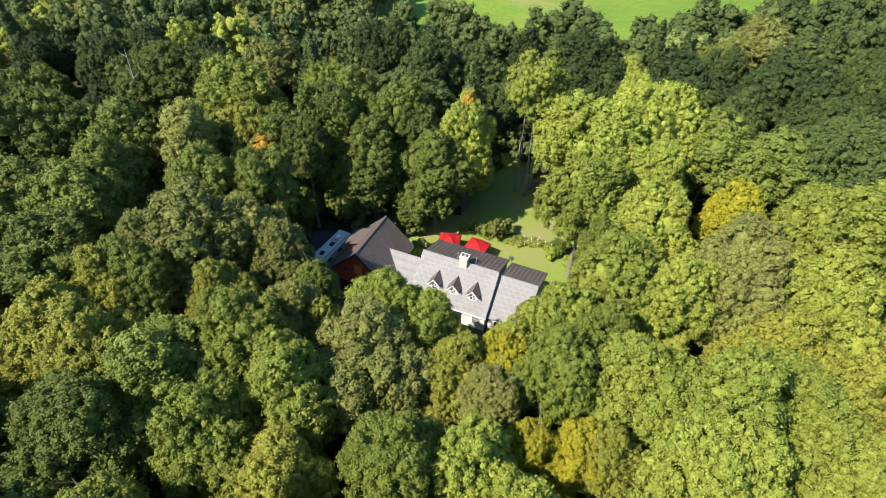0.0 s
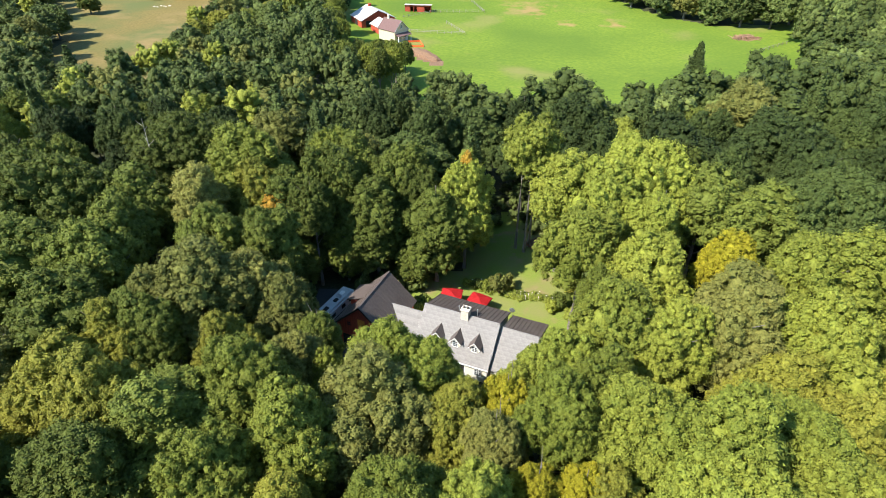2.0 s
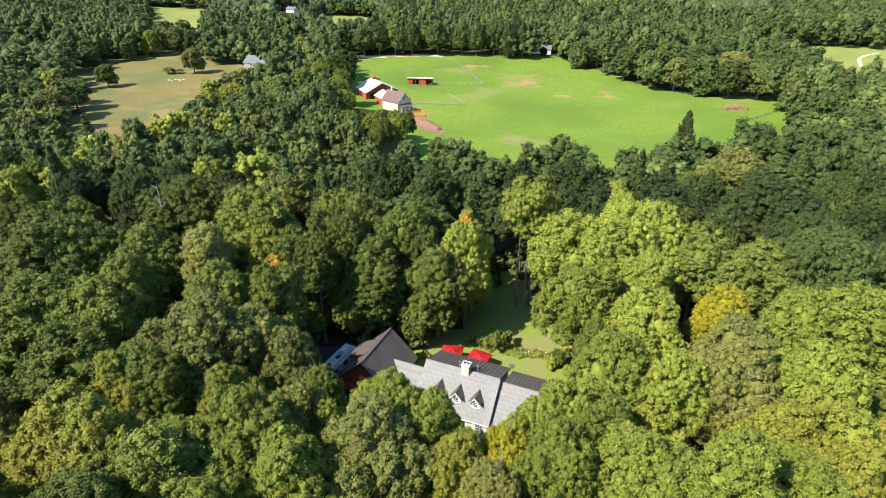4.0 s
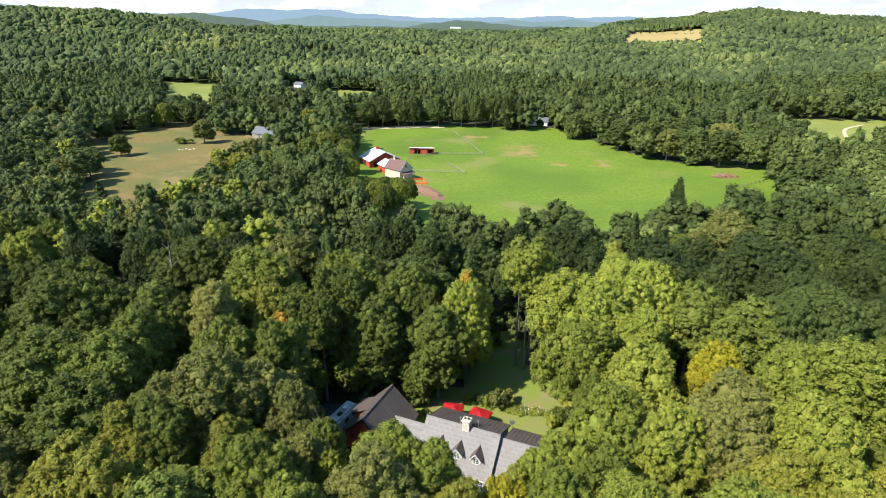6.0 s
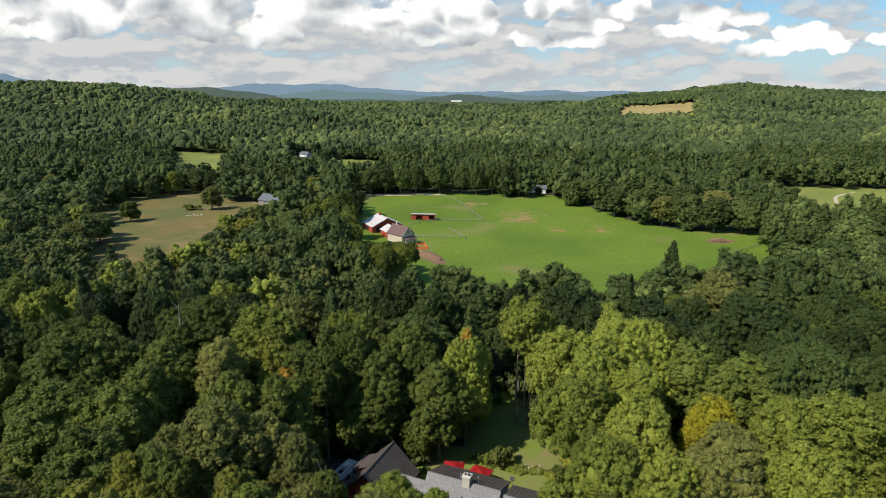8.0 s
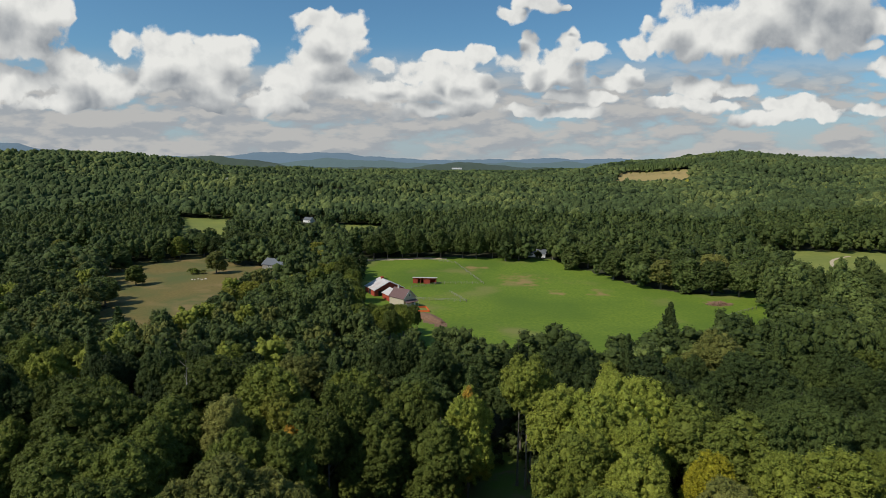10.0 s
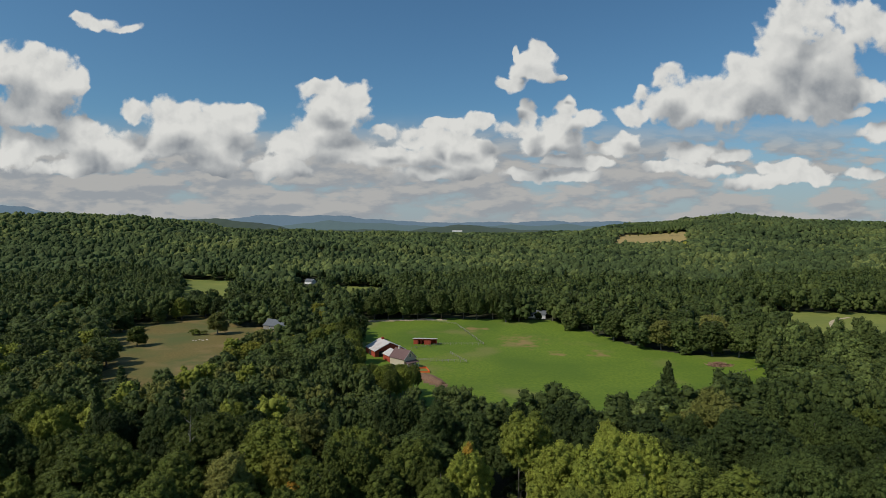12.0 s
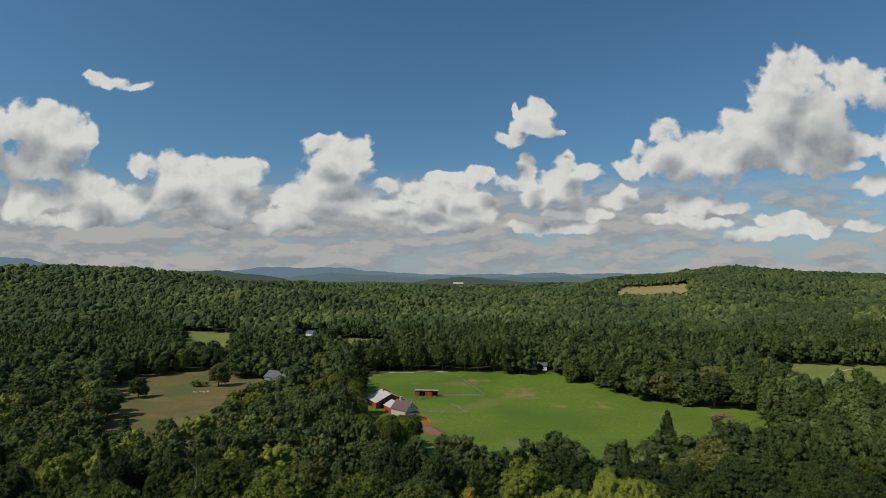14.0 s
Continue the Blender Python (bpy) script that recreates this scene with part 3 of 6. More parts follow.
for areas, k in (((PASTURE_AREA, GREEN_GAP, YARD_AREA), 1), ((EAST_FIELD, WEST_FIELD, NORTH_FIELD), 7), ((MEADOW_AREA,), 2), ((HILL_FIELD, CLEARING), 8), ((LAWN_AREA, LAWN_SHADE), 3), ((DRIVE_AREA,), 4)):
    for area in areas:
        if k < 3 or k > 6:
            cx_, cy_ = sum(q[0] for q in area) / len(area), sum(q[1] for q in area) / len(area)
            area = [(cx_ + (q[0] - cx_) * 1.1, cy_ + (q[1] - cy_) * 1.1) for q in area]
        slot[inside(area, fc[:, 0] + wobble * (k != 3 and k != 4), fc[:, 1] + wobble * (k != 3 and k != 4))] = k
slot[inside([(-62, 367), (-20, 375), (-4, 375), (-4, 380), (-20, 382), (-64, 374)], fc[:, 0], fc[:, 1])] = 6
slot[inside([(-19, 236), (-12, 232), (-2, 214), (-4, 208), (-14, 222)], fc[:, 0], fc[:, 1])] = 5
me.polygons.foreach_set("material_index", slot)
ground = tagged(new("ground", me), "rolling ground with forest floor, green pasture and tan meadow", "ground", kind="structure")

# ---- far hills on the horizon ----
# distance haze put into the material: a tinted base and a faint glow
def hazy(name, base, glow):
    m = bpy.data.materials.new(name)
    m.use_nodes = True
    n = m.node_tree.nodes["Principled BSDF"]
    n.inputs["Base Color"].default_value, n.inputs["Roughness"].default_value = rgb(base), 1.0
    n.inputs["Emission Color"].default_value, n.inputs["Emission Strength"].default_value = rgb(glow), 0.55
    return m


def far_range(name, y, skyline, seed, mat, label, rough=1.0):
    """A wooded range: a long body of land with rounded tops. skyline: (place across at 1 m, height)."""
    xs = np.linspace(-4600, 4600, 900)
    u = xs / y
    h = np.interp(u, [q[0] for q in skyline], [q[1] for q in skyline])
    h = np.convolve(np.pad(h, 6, mode="edge"), np.hanning(13) / np.hanning(13).sum(), "valid")
    rng = np.random.default_rng(seed)
    for f, a in ((23, 3.0), (61, 2.4), (170, 1.6), (420, 1.2)):
        h += rough * a * np.sin(u * f * 2 + rng.uniform(0, 6.3)) * rng.uniform(0.6, 1)
    rows = [(-420, 0.0), (-260, 0.45), (-120, 0.82), (0, 1.0), (160, 0.8), (240, 0)]
    v = np.concatenate([np.stack([xs, np.full(xs.shape, y + dy_), (h if k == 1 else np.roll(h, int(dy_ / 9))) * k], -1) for dy_, k in rows])
    n = len(xs)
    i = np.arange(n * len(rows)).reshape(len(rows), n)
    f = np.stack([i[:-1, :-1], i[:-1, 1:], i[1:, 1:], i[1:, :-1]], -1).reshape(-1, 4)
    return tagged(new(name, mesh_arrays(name, v, f, [mat], True)), label, "hills", kind="structure")


far_range("backdrop", 4600, [(-0.80, 235), (-0.75, 228), (-0.72, 160), (-0.60, 110), (-0.50, 132), (-0.44, 128), (-0.385, 128), (-0.345, 160), (-0.305, 166), (-0.275, 150), (-0.237, 158), (-0.19, 160), (-0.16, 134), (-0.10, 116), (-0.04, 106), (0.02, 100), (0.06, 112), (0.11, 106), (0.16, 120), (0.20, 108), (0.26, 118), (0.31, 106), (0.40, 100), (0.70, 104), (0.76, 108)], 3, hazy("haze_glow_far_hills", (0.06, 0.09, 0.11), (0.20, 0.29, 0.38)), "wooded hills along the horizon, haze put into their blue glow")
far_range("backdrop", 4150, [(-0.80, 60), (-0.30, 70), (-0.22, 112), (-0.18, 98), (-0.12, 96), (-0.09, 78), (-0.03, 72), (0.07, 74), (0.10, 88), (0.14, 76), (0.19, 90), (0.23, 74), (0.27, 84), (0.33, 70), (0.80, 84)], 5, hazy("haze_glow_slate_hills", (0.06, 0.09, 0.08), (0.12, 0.18, 0.21)), "wooded hills before the far range, slate-blue haze in their colour", 0.8)
far_range("backdrop", 3760, [(-0.80, 60), (-0.53, 70), (-0.49, 104), (-0.45, 116), (-0.40, 116), (-0.37, 96), (-0.33, 52), (-0.05, 44), (-0.03, 60), (0.005, 80), (0.03, 82), (0.06, 66), (0.09, 46), (0.80, 46)], 8, hazy("haze_glow_green_hills", (0.045, 0.062, 0.036), (0.030, 0.045, 0.045)), "dark green wooded hills in the distance, glowing faintly for haze", 0.9)

# ---- trees ----
rng = np.random.default_rng(7)


def spray_tris(points, normals, size, rng):
    """One small pointed leaf spray at each point, facing about along its normal."""
    n = len(points)
    r = rng.normal(size=(n, 3))
    t = np.cross(normals, r)
    t /= np.linalg.norm(t, axis=1, keepdims=True) + 1e-9
    b = np.cross(normals, t)
    s = (size * rng.uniform(0.6, 1.4, n))[:, None]
    q = np.stack([points + t * s * .62 - normals * s * .16, points - t * s * .38 + b * s * .42, points - t * s * .38 - b * s * .42], 1)
    return q.reshape(-1, 3), np.arange(n * 3).reshape(n, 3)


def unit(v):
    return v / (np.linalg.norm(v, axis=-1, keepdims=True) + 1e-9)


def dome_template():
    """A half-open lump, its axis along z: vertices on a unit ball and triangles. The underside is left open."""
    v, f = [(0, 0, 1.0)], []
    for el, turn in ((34, 0.0), (-22, 0.63)):
        for i in range(5):
            q = i * 1.2566 + turn
            v.append((math.cos(q) * math.cos(radians(el)), math.sin(q) * math.cos(radians(el)), math.sin(radians(el))))
    for i in range(5):
        j = (i + 1) % 5
        f += [(0, 1 + i, 1 + j), (1 + i, 6 + i, 1 + j), (1 + j, 6 + i, 6 + j)]
    return np.array(v), np.array(f)


DOME_PLAIN = dome_template()


def frames_along(axis, rng):
    """Two directions square to each axis, turned at random."""
    t = unit(np.cross(axis, rng.normal(size=axis.shape)))
    return t, np.cross(axis, t)


def crown(radius, half, centre, clumps, clump, leaves, leaf, rng, limbs=12, taper=0.3, core=0.72, low=False, rough=0.2):
    """A crown: boughs as large masses, each covered with leafy clumps, each clump with loose leaf sprays on it. taper: how far it narrows to the top."""
    # the boughs, spread by the golden angle and bent at random
    k = np.arange(limbs)
    up = np.linspace(-0.92 if low else -0.45, 0.95, limbs) + rng.uniform(-.1, .1, limbs)
    az = k * 2.39996 + rng.uniform(-.45, .45, limbs)
    flat = np.sqrt(np.clip(1 - up ** 2, 0.02, 1))
    narrow = 1 + taper * 0.35 - taper * np.clip((up + 1) / 2, 0, 1) ** 1.3
    reach = rng.uniform(0.46, 0.80, limbs)
    bc = np.stack([np.cos(az) * flat * reach * narrow * radius, np.sin(az) * flat * reach * narrow * radius, up * reach * half], -1)
    br = rng.uniform(0.22, 0.40, limbs) * radius * (0.75 + 0.25 * narrow) * (1.25 if limbs < 10 else 1.0)
    bc = np.concatenate([bc, [[0, 0, 0]]])
    br = np.append(br, 0.60 * radius)
    stretch = np.array([1, 1, min(1.45, max(0.8, half / radius * 1.1))])
    # clump places on the outer skin of the boughs
    n = clumps * 9
    who = rng.choice(len(br), n, p=br ** 2 / (br ** 2).sum())
    d = unit(rng.normal(size=(n, 3)) + np.array([0, 0, 0.25]))
    p = bc[who] + d * br[who][:, None] * stretch * rng.uniform(0.86, 1.12, (n, 1))
    gap = np.linalg.norm((p[:, None] - bc[None]) / stretch, axis=-1) / br[None]
    gap[np.arange(n), who] = 2
    ok = (gap.min(1) > 0.9) & (d[:, 2] > (-0.75 if low else -0.55))
    p, d, who = p[ok], d[ok], who[ok]
    kept = []
    for i in range(len(p)):
        if len(kept) >= clumps:
            break
        if not kept or np.min(((p[kept] - p[i]) ** 2).sum(1)) > (0.86 * clump) ** 2:
            kept.append(i)
    p, d = p[kept], d[kept]
    m = len(p)
    axis = unit(d * 0.75 + np.array([0, 0, 0.55]) + rng.normal(size=(m, 3)) * 0.16)
    t, b = frames_along(axis, rng)
    dv, df = DOME_PLAIN
    nv = len(dv)
    size = (clump * rng.uniform(0.68, 1.4, m))[:, None, None]
    wob = 1 + rng.uniform(-rough, rough, (m, nv, 1))
    q = dv[None] * wob
    dome_v = p[:, None] + core * size * (q[..., 0:1] * t[:, None] + q[..., 1:2] * b[:, None] + 0.8 * (q[..., 2:3] - 0.35) * axis[:, None])
    dome_f = df[None] + (np.arange(m) * nv)[:, None, None]
    vs, fs = [dome_v.reshape(-1, 3)], [dome_f.reshape(-1, 3)]
    base = m * nv
    # loose sprays over the clumps
    if leaves:
        c = np.repeat(np.arange(m), leaves)
        dirs = unit(rng.normal(size=(len(c), 3)) + axis[c] * 0.9)
        out = size[c, 0] * rng.uniform(0.62, 1.28, (len(c), 1))
        pts = p[c] - axis[c] * 0.28 * size[c, 0] + dirs * out * 0.95
        nrm = unit(dirs * 1.0 + rng.normal(size=dirs.shape) * 0.45 + np.array([0, 0, 0.3]))
        v, f = spray_tris(pts, nrm, leaf, rng)
        vs.append(v), fs.append(f + base)
        base += len(v)
    # the shaded inside of each bough
    for cc, rr in zip(bc, br):
        v, f = DOME_PLAIN[0] * stretch * rr * 0.8, DOME_PLAIN[1]
        vs.append(v + cc), fs.append(f + base)
        base += len(v)
    v = np.concatenate(vs)
    v[:, 2] += centre
    return v, np.concatenate(fs)


def pine_crown(radius, height, start, sprays, size, rng):
    """Whorls of drooping boughs round a straight stem."""
    k = rng.uniform(0, 1, sprays) ** 0.8
    tier = np.round(k * 13) / 13
    z = start + (height - start) * tier + rng.normal(0, 0.42, sprays)
    az = np.round(rng.uniform(0, 7, sprays)) / 7 * 6.283 + tier * 40 + rng.normal(0, 0.34, sprays)
    out = radius * (1 - tier ** 1.6 * 0.88) * rng.uniform(0.1, 1.0, sprays) ** 0.5 * (0.8 + 0.3 * np.sin(az * 3 + tier * 9))
    pts = np.stack([np.cos(az) * out, np.sin(az) * out, z - out * 0.12], -1)
    nrm = unit(np.stack([np.cos(az) * 0.35, np.sin(az) * 0.35, np.ones(sprays)], -1) + rng.normal(size=(sprays, 3)) * 0.4)
    return spray_tris(pts, nrm, size, rng)


def trunk_mesh(name, height, girth, reach, seed, bare=0.35):
    r = random.Random(seed)
    bm = bmesh.new()
    lean = [(0, 0)]
    for i in range(6):
        lean.append((lean[-1][0] + r.uniform(-.12, .12), lean[-1][1] + r.uniform(-.12, .12)))
    pts = [(lean[i][0], lean[i][1], height * i / 6 - (0.3 if i == 0 else 0)) for i in range(7)]
    tube(bm, pts, [girth * (1.35 if i == 0 else 1) * (1 - i / 6.6) + 0.02 for i in range(7)])
    for i in range(9):
        k = bare + (0.9 - bare) * i / 9
        az = i * 2.4 + r.uniform(-.4, .4)
        base = Vector((lean[int(k * 6)][0], lean[int(k * 6)][1], height * k))
        ln = reach * (1.0 - 0.5 * k) * r.uniform(.7, 1.1)
        mid = base + Vector((math.cos(az) * ln * .5, math.sin(az) * ln * .5, ln * .35))
        tip = base + Vector((math.cos(az + .2) * ln, math.sin(az + .2) * ln, ln * .85))
        tube(bm, [base, mid, tip], [girth * .42 * (1 - k * .5), girth * .22, 0.03], 5)
    me_ = bpy.data.meshes.new(name)
    bm.to_mesh(me_)
    bm.free()
    me_.materials.append(BARK)
    return me_


# crown patterns, 5 m in radius: broad, large and tall ones, with finer clumps for the nearest
CROWN_CLOSE, CROWN_NEAR, CROWN_BROAD, CROWN_LARGE, CROWN_TALL, CROWN_PINE = [], [], [], [], [], []
for k in range(5):
    v, f = crown(5.0, 6.6, 12.5, 480, 0.46, 64, 0.17, rng, limbs=24 + 2 * k, taper=0.3 + .06 * k)
    CROWN_CLOSE.append(mesh_arrays("crown", v, f, [LEAF["green"]], True))
for k in range(5):
    v, f = crown(5.0, 6.6, 12.5, 400, 0.50, 56, 0.20, rng, limbs=22 + 2 * k, taper=0.3 + .06 * k)
    CROWN_NEAR.append(mesh_arrays("crown", v, f, [LEAF["green"]], True))
for k in range(5):
    v, f = crown(5.0, 6.8, 12.5, 330, 0.56, 44, 0.25, rng, limbs=20 + 2 * k, taper=0.3 + .08 * k)
    CROWN_BROAD.append(mesh_arrays("crown", v, f, [LEAF["green"]], True))
for k in range(3):
    v, f = crown(8.0, 7.6, 12.5, 800, 0.56, 52, 0.22, rng, limbs=46, taper=0.3)
    CROWN_LARGE.append(mesh_arrays("crown", v * np.array([.625, .625, 1]), f, [LEAF["green"]], True))
for k in range(3):
    v, f = crown(5.0, 9.6, 11.0, 520, 0.52, 48, 0.23, rng, limbs=40, taper=0.55, low=True)
    CROWN_TALL.append(mesh_arrays("crown", v, f, [LEAF["green"]], True))
for k in range(2):
    v, f = pine_crown(4.4, 20.5, 3.0, 11000, 0.36, rng)
    CROWN_PINE.append(mesh_arrays("crown", v, f, [LEAF["pine"]]))
CROWN_FIELD = []
for k in range(5):
    v, f = crown(5.0, 9.0, 8.6, 360, 0.60, 42, 0.27, rng, limbs=28 + 2 * k, taper=0.1 + .1 * k, low=True)
    CROWN_FIELD.append(mesh_arrays("crown", v, f, [LEAF["green"]], True))
TRUNKS = [trunk_mesh("trunk", 17.0, 0.30, 5.0, s) for s in range(3)]
TRUNK_TALL = trunk_mesh("trunk", 20.0, 0.34, 3.2, 9)
TRUNK_PINE = trunk_mesh("trunk", 20.5, 0.32, 1.6, 5)
TREE_COUNT = [0]
LABELS = {
    "green": "broad green maple tree in full late-summer leaf",
    "bright": "bright yellow-green maple tree with sunlit billowing crown",
    "deep": "deep green broadleaf tree, cloud shade put into its leaf colour",
    "dark": "dense dark green maple tree standing in the woods",
    "gold": "small tree in bright golden-yellow autumn leaf",
    "yellow": "maple tree with leaves turning yellow in early autumn",
    "olive": "dull olive-green tree with browning leaf tips",
    "pine": "dark green white pine with layered boughs",
    "wood": "dark green broadleaf tree at the field edge",
    "belt": "green broadleaf tree at the edge of the open fields",
}


def plant(x, y, radius, colour, crowns, trunk, name="maple_tree", lift=1.0, sink=0.0, group="trees of the wood"):
    i = TREE_COUNT[0]
    TREE_COUNT[0] += 1
    r = random.Random(i * 17 + 3)
    e = empty(name, Matrix.LocRotScale((x, y, float(land(x, y)) - 0.05 - sink), Euler((0, 0, r.uniform(0, 6.28))), (radius / 5, radius / 5, lift)))
    tagged(e, LABELS.get(colour, LABELS["green"]), "tree", group)
    for nm, meshes in (("trunk", [trunk] if not isinstance(trunk, list) else trunk), ("crown", crowns)):
        o = new(nm, meshes[r.randrange(len(meshes))])
        o.parent = e
        if nm == "crown":
            if crowns[0] in CROWN_CLOSE + CROWN_NEAR + CROWN_BROAD + CROWN_LARGE:
                k = min(1.1, max(.5, 1.3 * radius / 6 / lift))
                o.scale.z, o.location.z = k, 12.5 * (1 - k)
            o.material_slots[0].link = "OBJECT"
            o.material_slots[0].material = LEAF[colour]
    return e


def near_crown(y, r):
    return CROWN_LARGE if r > 6.6 else CROWN_CLOSE if y < 49 else CROWN_NEAR if y < 66 else CROWN_BROAD


BRIGHT = [(2.1, 29.1, 3.7), (10.0, 38.4, 3.6),  (11.7, 45.2, 3.7), (22.4, 34.2, 5.6), (20.1, 28.7, 5.0), (29.5, 35.5, 5.5), (28.2, 80.9, 7.0), (21.8, 75.2, 4.9)]
GREEN_A = [(-13.2, 35.8, 4.4), (-3.5, 28.9, 3.9), (14.4, 41.7, 4.1), (16.9, 36.8, 4.5), (37.0, 46.1, 5.0), (24.3, 60.9, 5.1), (18.3, 50.2, 4.6), (22.7, 47.1, 4.0), (41.5, 58.5, 5.0), (47.5, 58.7, 6.0), (-18.4, 40.6, 4.4), (30.6, 29.9, 5.0)]
GREEN_B = [(17.5, 66.3, 4.8), (17.5, 80.3, 5.2), (-18.6, 31.4, 4.0), (-19.7, 94.6, 4.1), (17.6, 56.2, 3.2), (-32.5, 87.0, 6.4)]
# BACK and DARK_EAST take the leaf colour darkened as under cloud
BACK = [(-5.0, 93.4, 6.1), (4.4, 107.5, 5.6), (13.4, 98.6, 5.4), (23.8, 108.8, 5.4)]
DARK_EAST = [(51.4, 71.8, 7.0), (56.5, 97.1, 8.0), (37.8, 94.0, 6.6)]
DARK_WEST = [(-23.5, 36.1, 6.0), (-28.5, 31.6, 5.2), (-55.6, 73.4, 8.4), (-43.0, 74.1, 5.7)]
DARK = [(36.6, 76.7, 5.7), (42.8, 72.7, 6.4), (33.5, 83.6, 5.0), (-22.8, 66.0, 3.8), (-17.5, 82.5, 4.4), (-23.0, 79.0, 4.6), (-7.5, 86.5, 4.4), (-15.0, 89.5, 4.5), (-4.5, 84.5, 3.8), (-19.5, 76.0, 3.2), (-44.7, 93.0, 8.0), (-40.6, 50.4, 5.7), (-13.8, 50.6, 2.4), (-49.5, 59.8, 6.5), (-41.8, 59.1, 5.4), (-30.9, 48.3, 3.9)]
YELLOW = [(0.6, 38.9, 3.3), (-30.8, 38.2, 4.7), (-12.4, 28.2, 3.8), (30.6, 41.6, 4.6), (35.0, 36.8, 4.6), (-36.9, 41.3, 5.1), (-33.7, 47.0, 3.3), (-22.7, 47.8, 3.2), (13.2, 30.8, 2.7)]
OLIVE = [(-27.6, 54.6, 6.0), (-23.2, 57.8, 4.1), (-18.8, 55.0, 3.4), (-15.4, 45.7, 2.8), (-7.2, 39.4, 5.4), (4.1, 35.8, 2.6), (33.3, 54.7, 5.3), (-14.0, 92.9, 4.0), (-30.8, 102.7, 5.8), (57.4, 113.7, 6.3), (-31.8, 53.5, 3.4)]
GOLD = [(11.2, 31.7, 2.7), (7.4, 32.1, 2.2), (5.4, 40.0, 2.2), (34.3, 61.9, 3.4)]
placed = []
for colour, spots in (("bright", BRIGHT), ("green", GREEN_A), ("green", GREEN_B), ("deep", BACK), ("dark", DARK), ("dark", DARK_WEST), ("deep", DARK_EAST), ("yellow", YELLOW), ("olive", OLIVE), ("gold", GOLD)):
    for x, y, r in spots:
        plant(x, y, max(r, 2.4) * 1.13, colour, near_crown(y, r), TRUNKS, lift=(1.04 if y < 42 or abs(x) > 14 else 0.92) + 0.07 * math.sin(x * 5.1 + y * 3.3))
        placed.append((x, y, r))
# trees close in front of the house
for x, y, r, colour, lift in ((-5.3, 45.8, 4.9, "bright", .92), (-1.7, 43.2, 4.1, "bright", 1.0), (3.6, 43.8, 2.5, "yellow", .64), (-12.2, 45.2, 3.2, "green", .82), (10.3, 47.0, 2.9, "bright", .86), (6.4, 43.2, 3.1, "green", .86)):
    plant(x, y, r, colour, near_crown(y, r), TRUNKS, lift=lift)
    placed.append((x, y, r))
# tall maples behind the house, by the lawn
for x, y, r, colour, lift in ((-1.7, 77.4, 5.2, "dark", 0.85), (-11.0, 79.0, 5.2, "dark", 0.86), (2.7, 81.0, 4.3, "bright", 1.05), (-5.0, 76.4, 3.0, "dark", 0.38), (-19.5, 80.0, 4.0, "dark", .72), (-22.4, 74.6, 3.4, "dark", .5), (-15.6, 77.4, 3.2, "dark", .56), (-20.5, 86.5, 4.5, "dark", .82), (-10.0, 87.0, 4.4, "dark", .85)):
    turned = plant(x, y, r, colour, CROWN_TALL, TRUNK_TALL, lift=lift)
    placed.append((x, y, r))
    if colour == "bright":
        v, f = crown(1.1, 1.2, 18.6, 30, 0.32, 12, 0.22, rng, limbs=5)
        o = new("leaf_cluster", mesh_arrays("leaf_cluster", v, f, [LEAF["orange"]]))
        o.parent = turned
        o["label"] = "cluster of orange autumn leaves"
# an orange branch on a maple west of the house
turned = plant(-27.6, 79.6, 5.2, "yellow", CROWN_BROAD, TRUNKS, lift=.98)
placed.append((-27.6, 79.6, 5.2))
v, f = crown(1.9, 2.2, 15.5, 60, 0.38, 12, 0.26, rng, limbs=6)
o = new("leaf_cluster", mesh_arrays("leaf_cluster", v, f, [LEAF["orange"]]))
o.parent = turned
o["label"] = "branch of orange autumn leaves"
o.location = turned.matrix_world.to_3x3().inverted() @ Vector((2.5, -3.6, -0.6))
# three tall bare-stemmed trees at the end of the lawn
v, f = crown(4.6, 5.0, 18.6, 200, 0.62, 26, 0.25, rng, limbs=11)
CROWN_HIGH = [mesh_arrays("crown", v, f, [LEAF["green"]])]
TRUNK_HIGH = trunk_mesh("trunk", 20.0, 0.24, 3.0, 21, 0.68)
for x, y, r in ((11.6, 87.0, 4.4), (12.9, 85.9, 4.6), (13.9, 87.6, 4.4)):
    plant(x, y, r, "green", CROWN_HIGH, TRUNK_HIGH, lift=.98)
    placed.append((x, y, r))


def scatter(x0, x1, y0, y1, gap, rng, taken=(), keep=None):
    """Even but irregular spots, at least about a gap apart."""
    xs = np.arange(x0, x1, gap)
    ys = np.arange(y0, y1, gap * 0.88)
    out = []
    for j, y in enumerate(ys):
        row_x = xs + (gap / 2 if j % 2 else 0)
        px = row_x + rng.uniform(-.52, .52, len(xs)) * gap
        py = y + rng.uniform(-.5, .5, len(xs)) * gap
        out.append(np.stack([px, py], -1))
    p = np.concatenate(out)
    if keep is not None:
        p = p[keep(p[:, 0], p[:, 1])]
    if len(taken):
        tk = np.array(taken)
        d = np.sqrt(((p[:, None, :] - tk[None, :, :2]) ** 2).sum(-1)) - tk[None, :, 2] * 0.78
        p = p[d.min(1) > gap * 0.36]
    return p


def near_keep(x, y):
    ok = np.abs(x) < 26 + 0.78 * np.maximum(y, 0)
    ok &= ~(inside(LAWN_AREA, x, y) | inside(DRIVE_AREA, x, y) | inside(HOUSE_AREA, x, y))
    ok &= ~((x > -21) & (x < 17) & (y > 38) & (y < 76))
    return ok


